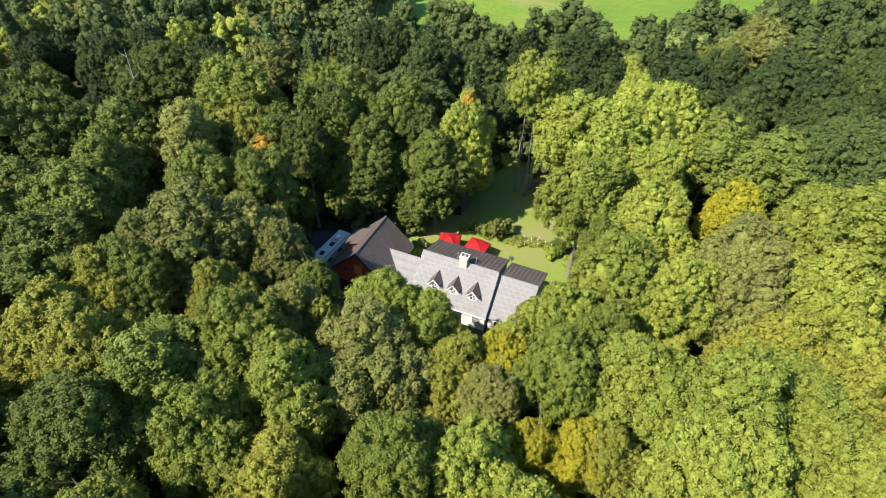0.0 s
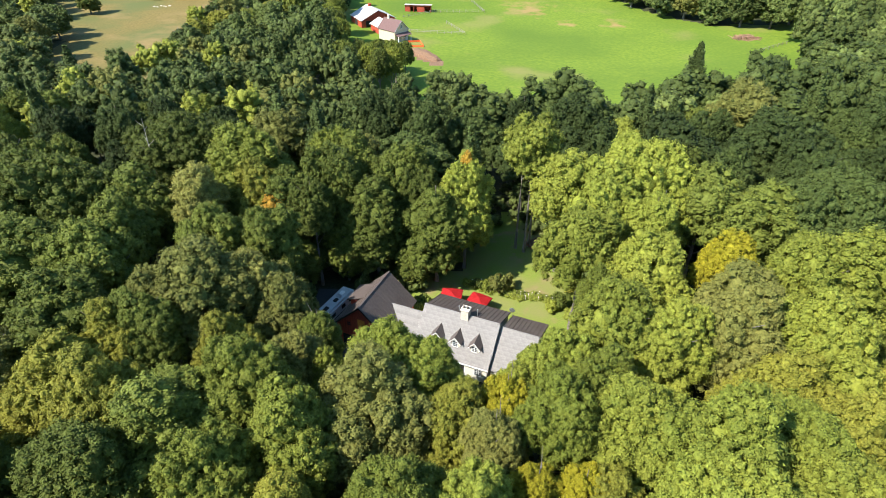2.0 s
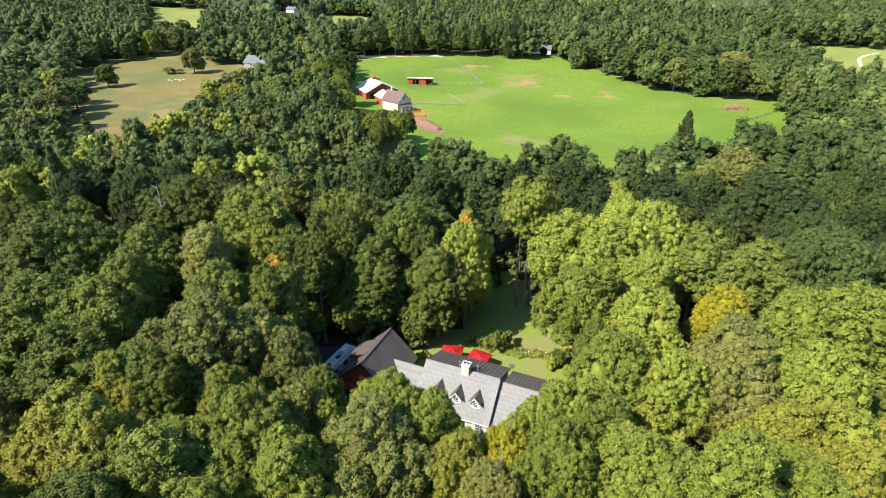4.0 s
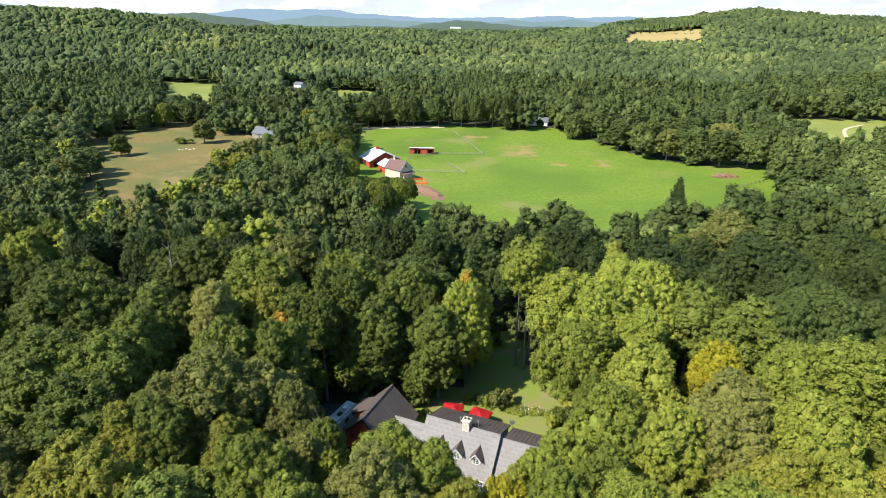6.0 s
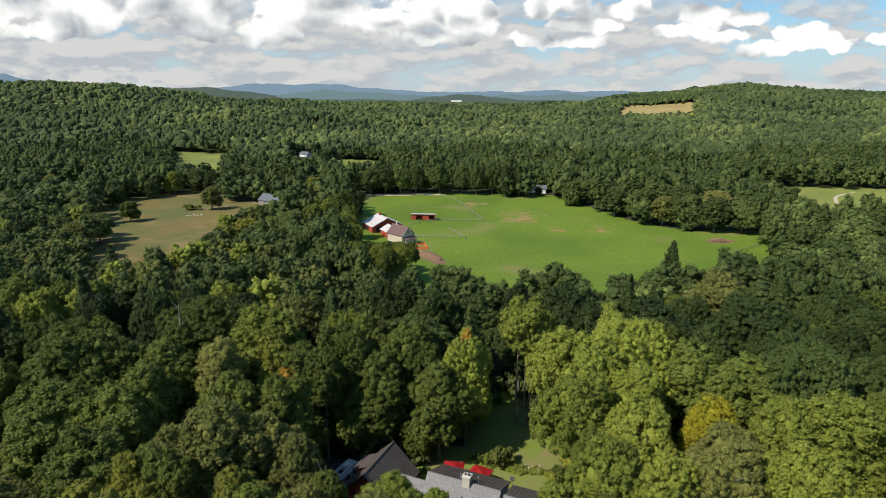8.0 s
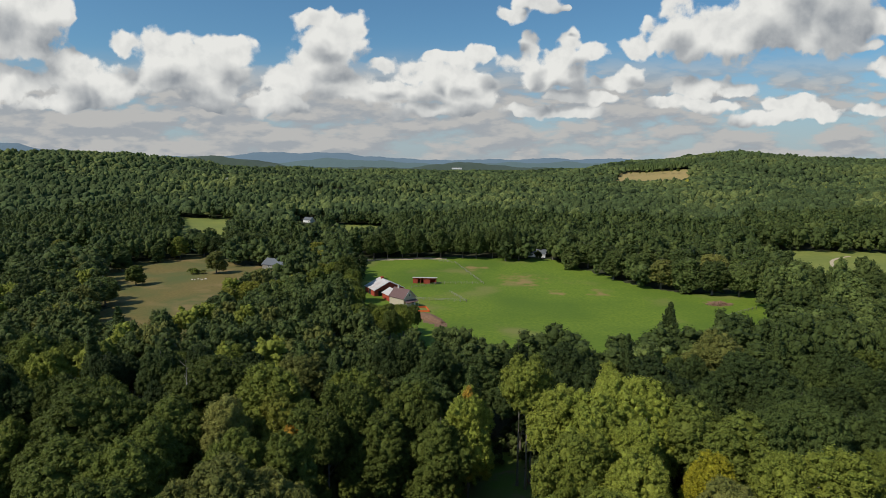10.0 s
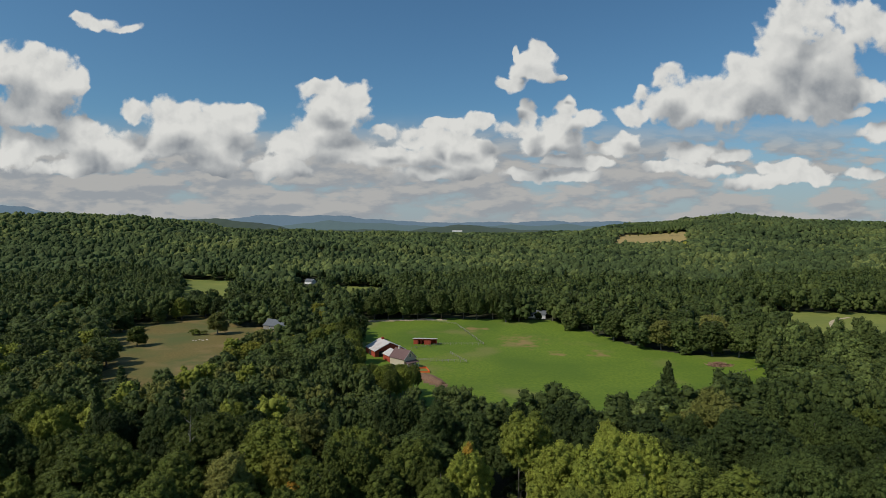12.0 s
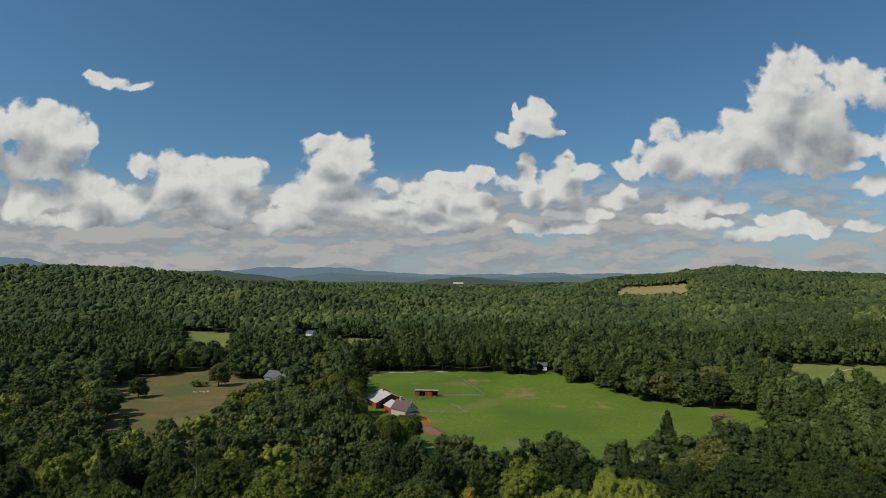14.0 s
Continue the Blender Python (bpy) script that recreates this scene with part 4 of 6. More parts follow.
MIX = ["green"] * 9 + ["dark"] * 3 + ["yellow"] * 2 + ["olive"] * 2 + ["bright"] * 2
pick = random.Random(4)
plant(-30.8, 103.8, 6.0, "pine", CROWN_PINE, TRUNK_PINE, "pine_tree", 1.0)
placed.append((-30.8, 103.8, 5.0))
for x, y in scatter(-110, 112, -16, 112, 8.0, rng, placed, near_keep):
    r = pick.uniform(3.5, 5.2)
    colour = pick.choice(MIX if x < 20 or y > 90 else MIX + ["bright"] * (3 if y < 62 else 1) + ["yellow"] * 2)
    if x < -26 or (x < -18 and y > 40) or (x > 36 and y > 74):
        colour = pick.choice(["dark", "dark", "dark", "green", "olive"])
    # darker leaves to the north and east stand in for cloud shadow
    if x > 36 and y > 70:
        colour = pick.choice(["deep"] * 4 + ["dark"])
    elif y > 84:
        colour = pick.choice(["deep"] * 5 + ["dark"] * 2 + ["green", "olive"])
    if y > 85 and pick.random() < 0.10:
        plant(x, y, 4.6, "pine", CROWN_PINE, TRUNK_PINE, "pine_tree", pick.uniform(0.95, 1.15))
    else:
        plant(x, y, r, colour, near_crown(y, r), TRUNKS, lift=pick.uniform(0.84, 1.2))
NEAR_TREES = TREE_COUNT[0]


def woodland(name, spots, patterns, mats, label, seed, lift=(0.9, 1.2), width=(0.8, 1.15)):
    """Many trees joined into one stretch of woodland."""
    rg = np.random.default_rng(seed)
    by = {}
    for i, (x, y) in enumerate(spots):
        by.setdefault(int(rg.integers(len(patterns))), []).append((x, y))
    vs, fs, base = [], [], 0
    for k, pts in by.items():
        v, f = patterns[k]
        pts = np.array(pts)
        n = len(pts)
        a, s, h = rg.uniform(0, 6.283, n), rg.uniform(*width, n), rg.uniform(*lift, n)
        h = h * (1 + 0.16 * np.sin(pts[:, 0] * 0.031 + 1.7 * np.sin(pts[:, 1] * 0.013)) * np.sin(pts[:, 1] * 0.037 + pts[:, 0] * 0.011))
        h = h * (1 - 0.30 * smooth_step(35, 75, -pts[:, 0]) * smooth_step(112, 140, pts[:, 1]) * (1 - smooth_step(250, 275, pts[:, 1])))
        ca, sa = np.cos(a)[:, None] * s[:, None], np.sin(a)[:, None] * s[:, None]
        out = np.stack([v[None, :, 0] * ca - v[None, :, 1] * sa + pts[:, 0:1], v[None, :, 0] * sa + v[None, :, 1] * ca + pts[:, 1:2],
                        v[None, :, 2] * h[:, None] + land(pts[:, 0], pts[:, 1])[:, None]], -1)
        vs.append(out.reshape(-1, 3))
        fs.append((f[None] + (np.arange(n) * len(v))[:, None, None] + base).reshape(-1, f.shape[1]))
        base += n * len(v)
    if vs:
        return tagged(new(name, mesh_arrays(name, np.concatenate(vs), np.concatenate(fs), mats, True)), label, "woodland", kind="stuff")


MID = [crown(5.0, 6.8, 12.5, 85, 0.88, 15, 0.42, rng, limbs=11 + k, taper=.2 + .08 * k) for k in range(5)] + [crown(4.4, 8.2, 12.0, 85, 0.84, 15, 0.42, rng, limbs=12 + k, taper=.55) for k in range(4)]
MID_PINE = [pine_crown(5.2, 20.0, 3.0, 2200, 0.66, rng) for _ in range(2)]


# trees that stand out round the fields: (x, y, radius, colour, lift)
MEADOW_TREES = [(-187, 282, 8.0, "olive", .80), (-204, 298, 7.5, "olive", .82), (-216, 285, 7.5, "green", .85), (-240, 303, 7.0, "green", .85), (-163, 228, 6.4, "dark", .9), (-168, 210, 6.2, "dark", .95),
                (-154, 238, 6.0, "green", .8), (-198, 243, 7.5, "dark", .95), (-144, 208, 5.6, "olive", .9), (-228, 262, 7.0, "dark", .9), (-180, 262, 6.5, "green", .82), (-262, 366, 6.0, "yellow", .85)]
NORTH_TREES = [(-197, 326, 5.6, "green", .75), (-206, 340, 6.2, "green", .85), (-191, 356, 5.2, "green", .75), (-184, 372, 6.4, "bright", .95), (-173, 384, 6.4, "green", .95), (-160, 376, 6.0, "dark", .9),
               (-147, 386, 7.6, "dark", 1.0), (-133, 382, 7.8, "dark", 1.0), (-122, 398, 7.4, "dark", 1.05), (-112, 384, 6.6, "dark", 1.0), (-158, 402, 7.0, "dark", 1.0), (-122, 352, 4.6, "dark", .62)]
GROVE_TREES = [(-90, 202, 6.0, "green", .78), (-90, 217, 6.2, "yellow", .78), (-86, 231, 6.4, "yellow", .78), (-80, 244, 6.6, "bright", .68), (-74, 262, 7.0, "yellow", .66), (-70, 280, 6.6, "yellow", .80),
               (-78, 318, 6.4, "yellow", .86), (-86, 352, 6.6, "yellow", .9), (-70, 352, 6.8, "green", 1.0), (-54, 302, 6.4, "dark", .92), (-73, 214, 6.0, "green", .95), (-61, 273, 5.6, "bright", .9), (-68, 232, 6.2, "green", .95), (-62, 250, 6.0, "bright", .95), (-66, 334, 6.0, "green", .95)]
CLUMP_TREES = [(83, 346, 7.6, "green", .95), (72, 342, 6.4, "dark", .92), (92, 330, 6.8, "dark", .95), (89, 310, 7.0, "dark", .98), (98, 297, 7.0, "green", 1.0), (106, 284, 6.6, "olive", .95), (115, 274, 7.2, "green", 1.05), (125, 268, 7.4, "dark", 1.0),
               (136, 264, 6.6, "green", .98), (147, 270, 7.0, "dark", .95), (108, 306, 7.6, "dark", 1.08), (121, 298, 7.6, "green", 1.1), (134, 288, 7.2, "olive", 1.05), (150, 290, 7.0, "green", 1.05), (163, 305, 7.4, "green", 1.0), (104, 330, 7.4, "green", 1.05)]
ROW_TREES = [(-54, 376, 6.4, "dark", .92), (-45, 377, 6.4, "dark", 1.0), (-35, 378, 6.4, "green", 1.05), (-25, 379, 6.4, "dark", 1.0), (-9, 380, 7.0, "dark", 1.06), (6, 380, 6.0, "dark", 1.04), (15, 378, 6.0, "green", 1.0), (26, 380, 6.2, "dark", 1.05), (66, 376, 5.0, "green", .82), (56.5, 378, 2.6, "dark", .3), (78, 378, 6.6, "dark", .95)]
STAND_SPOTS = [(q[0], q[1], q[2]) for q in MEADOW_TREES + NORTH_TREES + GROVE_TREES + CLUMP_TREES + ROW_TREES]


def middle_keep(x, y):
    ok = (np.abs(x) < 26 + 0.79 * y) & ~open_ground(x, y)
    ok &= ~inside([(-64, 366), (-20, 374), (40, 372), (40, 384), (-64, 384)], x, y)
    ok &= ~inside([(49, 358), (61, 358), (63, 388), (49, 388)], x, y)
    return ok


spots = scatter(-280, 285, 112, 250, 8.2, rng, STAND_SPOTS, middle_keep)
which = np.random.default_rng(5).uniform(0, 1, len(spots))
# the edge keeps to the darker leaves, imitating cloud shadow
edge = ((spots[:, 1] > 120) & (spots[:, 0] > -25) & (spots[:, 0] < 140)) | (spots[:, 0] > 40)
grove = ((spots[:, 0] + 58) / 27) ** 2 + ((spots[:, 1] - 214) / 36) ** 2 < 1
woodland("woodland", spots[(which < 0.13) & ~edge & ~grove], MID, [LEAF["green"]], "green mixed broadleaf woodland between house and pasture", 1)
woodland("woodland", spots[(which >= 0.13) & (which < 0.21) & ~edge & ~grove], MID, [LEAF["olive"]], "olive-green broadleaf trees within the woodland", 2)
# where most leaf colours run darkest, in place of a cast cloud shadow
shaded_shore = ((spots[:, 0] > 8) & (spots[:, 1] < 178)) | (spots[:, 0] > 30)
woodland("woodland", spots[grove], MID, [LEAF["belt"]], "green sunlit trees beside the farm", 9)
rest = ((which >= 0.21) & (which < 0.92)) | (edge & ((which < 0.21) | (which >= 0.92)))
east = (spots[:, 0] > 62) & (spots[:, 1] > 140)
tone = np.random.default_rng(14).uniform(0, 1, len(spots)) + 0.3 * east
woodland("woodland", spots[rest & shaded_shore & (tone < .6)], MID[:6], [LEAF["deep"]], "deep green broadleaf wood at the pasture edge, darkened as under cloud", 8, (.85, 1.12), (.8, 1.4))
woodland("woodland", spots[rest & shaded_shore & (tone >= .6) & (tone < .95)], MID[:6], [LEAF["wood"]], "dark green trees of the wood by the pasture", 10, (.85, 1.12), (.8, 1.4))
woodland("woodland", spots[rest & shaded_shore & (tone >= .95)], MID[:6], [LEAF["belt"]], "lighter green trees of the wood by the pasture", 11, (.85, 1.12), (.8, 1.4))
woodland("woodland", spots[rest & ~shaded_shore & ~grove], MID, [LEAF["wood"]], "dark green broadleaf trees within the woodland", 3)
woodland("woodland", spots[(which >= 0.92) & ~grove & ~edge], MID_PINE, [LEAF["pine"]], "scattered dark pines rising from the woodland", 4)

FAR_MID = [crown(5.6, 7.4, 9.2, 24, 1.35, 17, 0.70, rng, limbs=7 + k % 3, low=True, taper=t_, core=.78, rough=.25) for k, t_ in enumerate((0, .1, .2, .3, .45, .5))]
FAR_PINE = [pine_crown(4.2, 18.0, 3.0, 330, 1.8, rng)]


def shoreline(x):
    return 600 + 50 * np.sin(x * 0.017 + 1) + 34 * np.sin(x * 0.043)


spots = scatter(-560, 560, 250, 690, 9.6, rng, STAND_SPOTS, lambda x, y: middle_keep(x, y) & (y < shoreline(x)))
which = np.random.default_rng(6).uniform(0, 1, len(spots))
woodland("woodland", spots[which < 0.45], FAR_MID, [LEAF["wood"]], "dark green woodland round the open fields", 5, (0.8, 1.1), (0.85, 1.4))
woodland("woodland", spots[(which >= 0.45) & (which < 0.93)], FAR_MID, [LEAF["belt"]], "green woodland round the open fields", 6, (0.8, 1.1), (0.85, 1.4))
woodland("woodland", spots[which >= 0.93], FAR_PINE, [LEAF["pine"]], "dark pines among the woods round the fields", 7)


def far_tree(rng, lumps):
    """One small far tree: a few rough lumps on one rounded mass."""
    vs, fs, base = [], [], 0
    dv, df = DOME_PLAIN
    tall = rng.uniform(0.85, 1.25)
    for i in range(lumps):
        q = i * 2.4 + rng.uniform(-.5, .5)
        c, r = ((0, 0, 8.2 * tall), 4.9) if i == 0 else ((math.cos(q) * rng.uniform(1.6, 3.4), math.sin(q) * rng.uniform(1.6, 3.4), rng.uniform(6.0, 11.5) * tall), rng.uniform(2.0, 3.3))
        v = dv * rng.uniform(0.66, 1.28, (len(dv), 1)) * np.array([r, r, r * 1.12]) + np.array(c)
        vs.append(v), fs.append(df + base)
        base += len(dv)
    return np.concatenate(vs), np.concatenate(fs)


def spire(rng):
    """One small far conifer: a rough cone of few faces."""
    a = np.arange(6) * 1.047
    v = [(0, 0, 15.0 + rng.uniform(-2, 2))]
    for z, r in ((11.0, 1.9), (5.0, 3.6)):
        rr = r * rng.uniform(.75, 1.2, 6)
        v += [(math.cos(q) * k, math.sin(q) * k, z + rng.uniform(-1, 1)) for q, k in zip(a, rr)]
    f = [(0, 1 + i, 1 + (i + 1) % 6) for i in range(6)]
    for i in range(6):
        j = (i + 1) % 6
        f += [(1 + i, 7 + i, 7 + j), (1 + i, 7 + j, 1 + j)]
    return np.array(v), np.array(f)


FAR_LABELS = {"far": "distant dark green trees on wooded hills", "hill": "distant green wooded hills of mixed trees", "mixed": "distant yellow-green stands on wooded hills"}
FAR_TREES = [far_tree(rng, 6) for _ in range(11)] + [spire(rng) for _ in range(2)]
EDGE_TREES = [far_tree(rng, 3) for _ in range(11)] + [spire(rng) for _ in range(2)]
HILL_TREES = [far_tree(rng, 1) for _ in range(11)] + [spire(rng)]


def far_keep(x, y):
    return (np.abs(x) < 60 + 0.84 * y) & ~open_ground(x, y) & (y > shoreline(x))


for k, (y0, y1, gap, wide) in enumerate(((515, 900, 7.4, 0.95), (900, 1300, 9.0, 1.05), (1300, 1900, 10.6, 1.2), (1900, 2900, 17.0, 2.0), (2900, 3700, 32.0, 3.6))):
    reach_x = 60 + 0.80 * y1
    spots = scatter(-reach_x, reach_x, y0, y1, gap, rng, (), far_keep)
    stand = np.sin(spots[:, 0] * .017 + 2.1 * np.sin(spots[:, 1] * .006)) * np.sin(spots[:, 1] * .013 + 1.4 * np.sin(spots[:, 0] * .009)) + rng.normal(0, .45, len(spots))
    for j, (tone, lo, hi) in enumerate((("far", -9, -.55), ("hill", -.55, .6), ("mixed", .6, 9))):
        woodland("far_woods", spots[(stand > lo) & (stand <= hi)], FAR_TREES if k == 0 else EDGE_TREES if k == 1 else HILL_TREES, [LEAF[tone]], FAR_LABELS[tone], 20 + k * 3 + j, (0.6, 1.2), (0.6 * wide, 1.6 * wide))

rg = np.random.default_rng(31)
woodland("far_woods", np.stack([rg.uniform(420, 800, 14), rg.uniform(760, 1150, 14)], -1), FAR_TREES[:6], [LEAF["yellow"]], "scattered golden autumn trees on the far hillside", 60, (.8, 1.1), (.6, 1.0))

# woods behind the camera's start, and undergrowth between the near trunks
woodland("woodland", scatter(-130, 130, -110, -17, 9.0, rng, (), lambda x, y: np.abs(x) < 200), FAR_MID, [LEAF["green"]], "green broadleaf woodland south of the house", 50)
BUSHES = [crown(1.5, 1.1, 1.0, 7, .62, 4, .3, rng, limbs=3) for _ in range(4)]


def under_keep(x, y):
    free = inside(LAWN_AREA, x, y) | inside(DRIVE_AREA, x, y) | inside(HOUSE_AREA, x, y)
    return (np.abs(x) < 26 + 0.74 * np.maximum(y, 0)) & ~free & ~((np.abs(x) < 20) & (y > 55) & (y < 68))


woodland("undergrowth", scatter(-95, 95, 8, 108, 3.1, rng, (), under_keep), BUSHES, [LEAF["wood"]], "dark green undergrowth on the forest floor", 51, (.7, 1.5), (.7, 1.4))


# ---- house ----
HOUSE_AXIS = Matrix.Rotation(radians(-22.2), 4, "Z")


def at_house(u, v, z=0.8):
    """A pose in the house's own axes: u along the ridge from the chimney, v behind it."""
    return Matrix.Translation((2.24 + 0.926 * u + 0.378 * v, 61.0 - 0.378 * u + 0.926 * v, z)) @ HOUSE_AXIS


def roof_slope(parent, name, mat, x0, x1, ridge, eave, thick=0.16, label=""):
    """A sloping slab between a ridge (y, z) and an eave (y, z)."""
    (ry, rz), (ey, ez) = ridge, eave
    n = Vector((0, rz - ez, abs(ry - ey))).normalized()
    if ey > ry:
        n.y = abs(n.y)
    else:
        n.y = -abs(n.y)
    pts = [(x0, ry, rz), (x1, ry, rz), (x1, ey, ez), (x0, ey, ez)]
    return part(name, poly_prism(pts, -n * thick), mat, parent, label), n


def lay_shingles(parent, mat, x0, x1, ridge, eave, step, course, seed, cut=None):
    """Rows of slightly proud shingle panels on a slope; pieces share a mesh."""
    r = random.Random(seed)
    (ry, rz), (ey, ez) = ridge, eave
    down = Vector((0, ey - ry, ez - rz))
    length = down.length
    down.normalize()
    nrm = Vector((1, 0, 0)).cross(down)
    if nrm.z < 0:
        nrm = -nrm
    bm = boxes(((-step / 2 + .006, -course / 2 - .02, 0), (step / 2 - .006, course / 2 - .002, 0.018)))
    me_ = bpy.data.meshes.new("shingle")
    bm.to_mesh(me_)
    bm.free()
    me_.materials.append(mat)
    rows = int(length / course)
    for j in range(rows):
        c = (j + 0.5) * course
        off = step / 2 if j % 2 else 0
        x = x0 + step / 2 + off
        while x < x1 - step * 0.45:
            p = Vector((x, ry, rz)) + down * c + nrm * r.uniform(0.004, 0.009)
            if cut is None or cut(x, c):
                o = new("shingle", me_)
                o.parent = parent
                o.matrix_basis = Matrix.Translation(p) @ Matrix(((1, 0, 0, 0), (0, -down.y, nrm.y, 0), (0, -down.z, nrm.z, 0), (0, 0, 0, 1))) @ Matrix.Rotation(radians(r.uniform(-.3, .3)), 4, "X")
            x += step


def lay_seams(parent, mat, x0, x1, ridge, eave, step):
    """Standing seams of a metal roof."""
    (ry, rz), (ey, ez) = ridge, eave
    n = Vector((0, (rz - ez) * (1 if ey > ry else -1), abs(ry - ey))).normalized()
    k = max(1, round((x1 - x0) / step))
    for i in range(k + 1):
        x = x0 + (x1 - x0) * i / k
        pts = [(x - .025, ry, rz), (x + .025, ry, rz), (x + .025, ey, ez), (x - .025, ey, ez)]
        part("seam", poly_prism(pts, n * 0.055), mat, parent)


def gable_block(parent, mat, x0, x1, y0, y1, z_eave0, z_eave1, ry, rz, name="wall"):
    """Walls of a block: front and rear walls and two gable walls, 0.15 m thick."""
    t = 0.15
    part(name, boxes(((x0, y0, -0.6), (x1, y0 + t, z_eave0))), mat, parent)
    part(name, boxes(((x0, y1 - t, -0.6), (x1, y1, z_eave1))), mat, parent)
    for x in (x0, x1 - t):
        part(name, poly_prism([(x, y0 + t, -0.6), (x, y1 - t, -0.6), (x, y1 - t, z_eave1), (x, ry, rz), (x, y0 + t, z_eave0)], (t, 0, 0)), mat, parent)


def window_part(parent, m, w, h, frame_mat=WHITE, panes=(2, 3), depth=0.07):
    """A framed window on a wall: m puts its centre, with local y pointing into the wall."""
    bm = bmesh.new()
    e = 0.07
    for lo, hi in (((-w / 2 - e, -depth, -h / 2 - e), (w / 2 + e, 0.02, -h / 2)), ((-w / 2 - e, -depth, h / 2), (w / 2 + e, 0.02, h / 2 + e)),
                   ((-w / 2 - e, -depth, -h / 2), (-w / 2, 0.02, h / 2)), ((w / 2, -depth, -h / 2), (w / 2 + e, 0.02, h / 2))):
        box(bm, lo, hi)
    for i in range(1, panes[0]):
        x = -w / 2 + w * i / panes[0]
        box(bm, (x - .02, -depth + .02, -h / 2), (x + .02, 0.0, h / 2))
    for i in range(1, panes[1]):
        z = -h / 2 + h * i / panes[1]
        box(bm, (-w / 2, -depth + .022, z - .02), (w / 2, 0.0, z + .02))
    win = part("window", bm, frame_mat, parent, "white-framed multi-pane window")
    win.matrix_basis = m
    for i in range(panes[0]):
        for j in range(panes[1]):
            x0, x1 = -w / 2 + w * i / panes[0] + .022, -w / 2 + w * (i + 1) / panes[0] - .022
            z0, z1 = -h / 2 + h * j / panes[1] + .022, -h / 2 + h * (j + 1) / panes[1] - .022
            part("pane", boxes(((x0, -.025, z0), (x1, -.012, z1))), GLASS, win)
    return win


house = tagged(empty("house", at_house(0, 0)), "cream cape house with grey shingled roof and three dormers", "house")
# main block
MX0, MX1 = -5.3, 4.6
gable_block(house, CREAM, MX0, MX1, -3.75, 4.5, 3.3, 5.0, 0.0, 6.95)
main_roof, _ = roof_slope(house, "roof", ROOF_GREY, MX0 - .25, MX1 + .25, (0, 7.2), (-4.25, 2.95), label="light grey shingled front roof slope")
back_roof, _ = roof_slope(house, "roof", ROOF_BROWN, MX0 - .1, MX1 + .2, (0.02, 7.19), (4.95, 5.25), label="dark brown standing-seam metal roof")
part("ridge_cap", bevelled((MX0 - .27, -.12, 7.13), (MX1 + .27, .12, 7.25), .04), ROOF_GREY, house)
for x in (MX0 - .27, MX1 + .22):
    part("rake_board", poly_prism([(x, 0, 7.12), (x, -4.3, 2.83), (x, -4.3, 2.62), (x, 0, 6.9)], (0.06, 0, 0)), WHITE, house)
part("gutter", bevelled((MX0 - .25, -4.36, 2.80), (MX1 + .25, -4.24, 2.92), .03), WHITE, house)
# wing at the east end
WX0, WX1 = 4.95, 9.7
gable_block(house, CREAM, WX0, WX1, -3.4, 4.5, 2.9, 4.8, 0.3, 6.3)
wing_roof, _ = roof_slope(house, "roof", ROOF_GREY, WX0 - .1, WX1 + .2, (0.3, 6.55), (-3.75, 2.6), label="light grey shingled wing roof slope")
wing_back, _ = roof_slope(house, "roof", ROOF_BROWN, WX0 + .2, WX1 + .35, (0.32, 6.54), (5.0, 4.85), label="dark brown standing-seam metal roof")
part("ridge_cap", bevelled((WX0 - .1, .2, 6.49), (WX1 + .2, .42, 6.60), .04), ROOF_GREY, house)
part("rake_board", poly_prism([(WX1 + .17, .3, 6.47), (WX1 + .17, -3.8, 2.46), (WX1 + .17, -3.8, 2.26), (WX1 + .17, .3, 6.27)], (0.06, 0, 0)), WHITE, house)
# link to the barn
LX0, LX1 = -11.6, -5.5
gable_block(house, CREAM, LX0 + 2.4, LX1, -2.8, 2.8, 2.7, 2.7, -0.1, 5.45, "link_wall")
link_roof, _ = roof_slope(house, "roof", ROOF_GREY, LX0 + .2, LX1, (-.1, 5.7), (-3.2, 2.6), label="light grey shingled link roof slope")
roof_slope(house, "roof", ROOF_GREY, LX0 + .2, LX1, (-.08, 5.69), (3.0, 2.6), label="light grey shingled link roof slope")
part("ridge_cap", bevelled((LX0 - .1, -.2, 5.64), (LX1, 0.0, 5.75), .04), ROOF_GREY, house)
# chimney and pipes
chimney = part("chimney", bevelled((-.32, -.55, 4.5), (.72, .45, 8.15), .03), STONE, house, "pale brick chimney stack")
part("cap", bevelled((-.40, -.63, 8.15), (.80, .53, 8.30), .03), STONE, chimney)
for x in (-.06, .44):
    bm = bmesh.new()
    tube(bm, [(x, -.05, 8.28), (x, -.05, 8.62)], [.15, .13], 10)
    part("flue_pot", bm, BARK, chimney)
for x, y, z, h in ((1.55, .6, 6.9, 1.0), (-.9, .5, 7.0, .8)):
    bm = bmesh.new()
    tube(bm, [(x, y, z - .4), (x, y, z + h)], [.06, .06], 8)
    tube(bm, [(x, y, z + h), (x, y, z + h + .12)], [.12, .09], 8)
    part("vent_pipe", bm, METAL, house)
# satellite dish on the rear roof
dish = part("dish", bmesh.new(), METAL, house, "small grey satellite dish")
bm = bmesh.new()
rings = [[bm.verts.new((5.2 + math.cos(a) * r, 4.1 + .12 * r * r * 3 - .2, 6.55 + math.sin(a) * r)) for a in [2 * math.pi * k / 14 for k in range(14)]] for r in (.05, .22, .38)]
for a, b in zip(rings, rings[1:]):
    for k in range(14):
        bm.faces.new((a[k], a[(k + 1) % 14], b[(k + 1) % 14], b[k]))
bm.faces.new(rings[0])
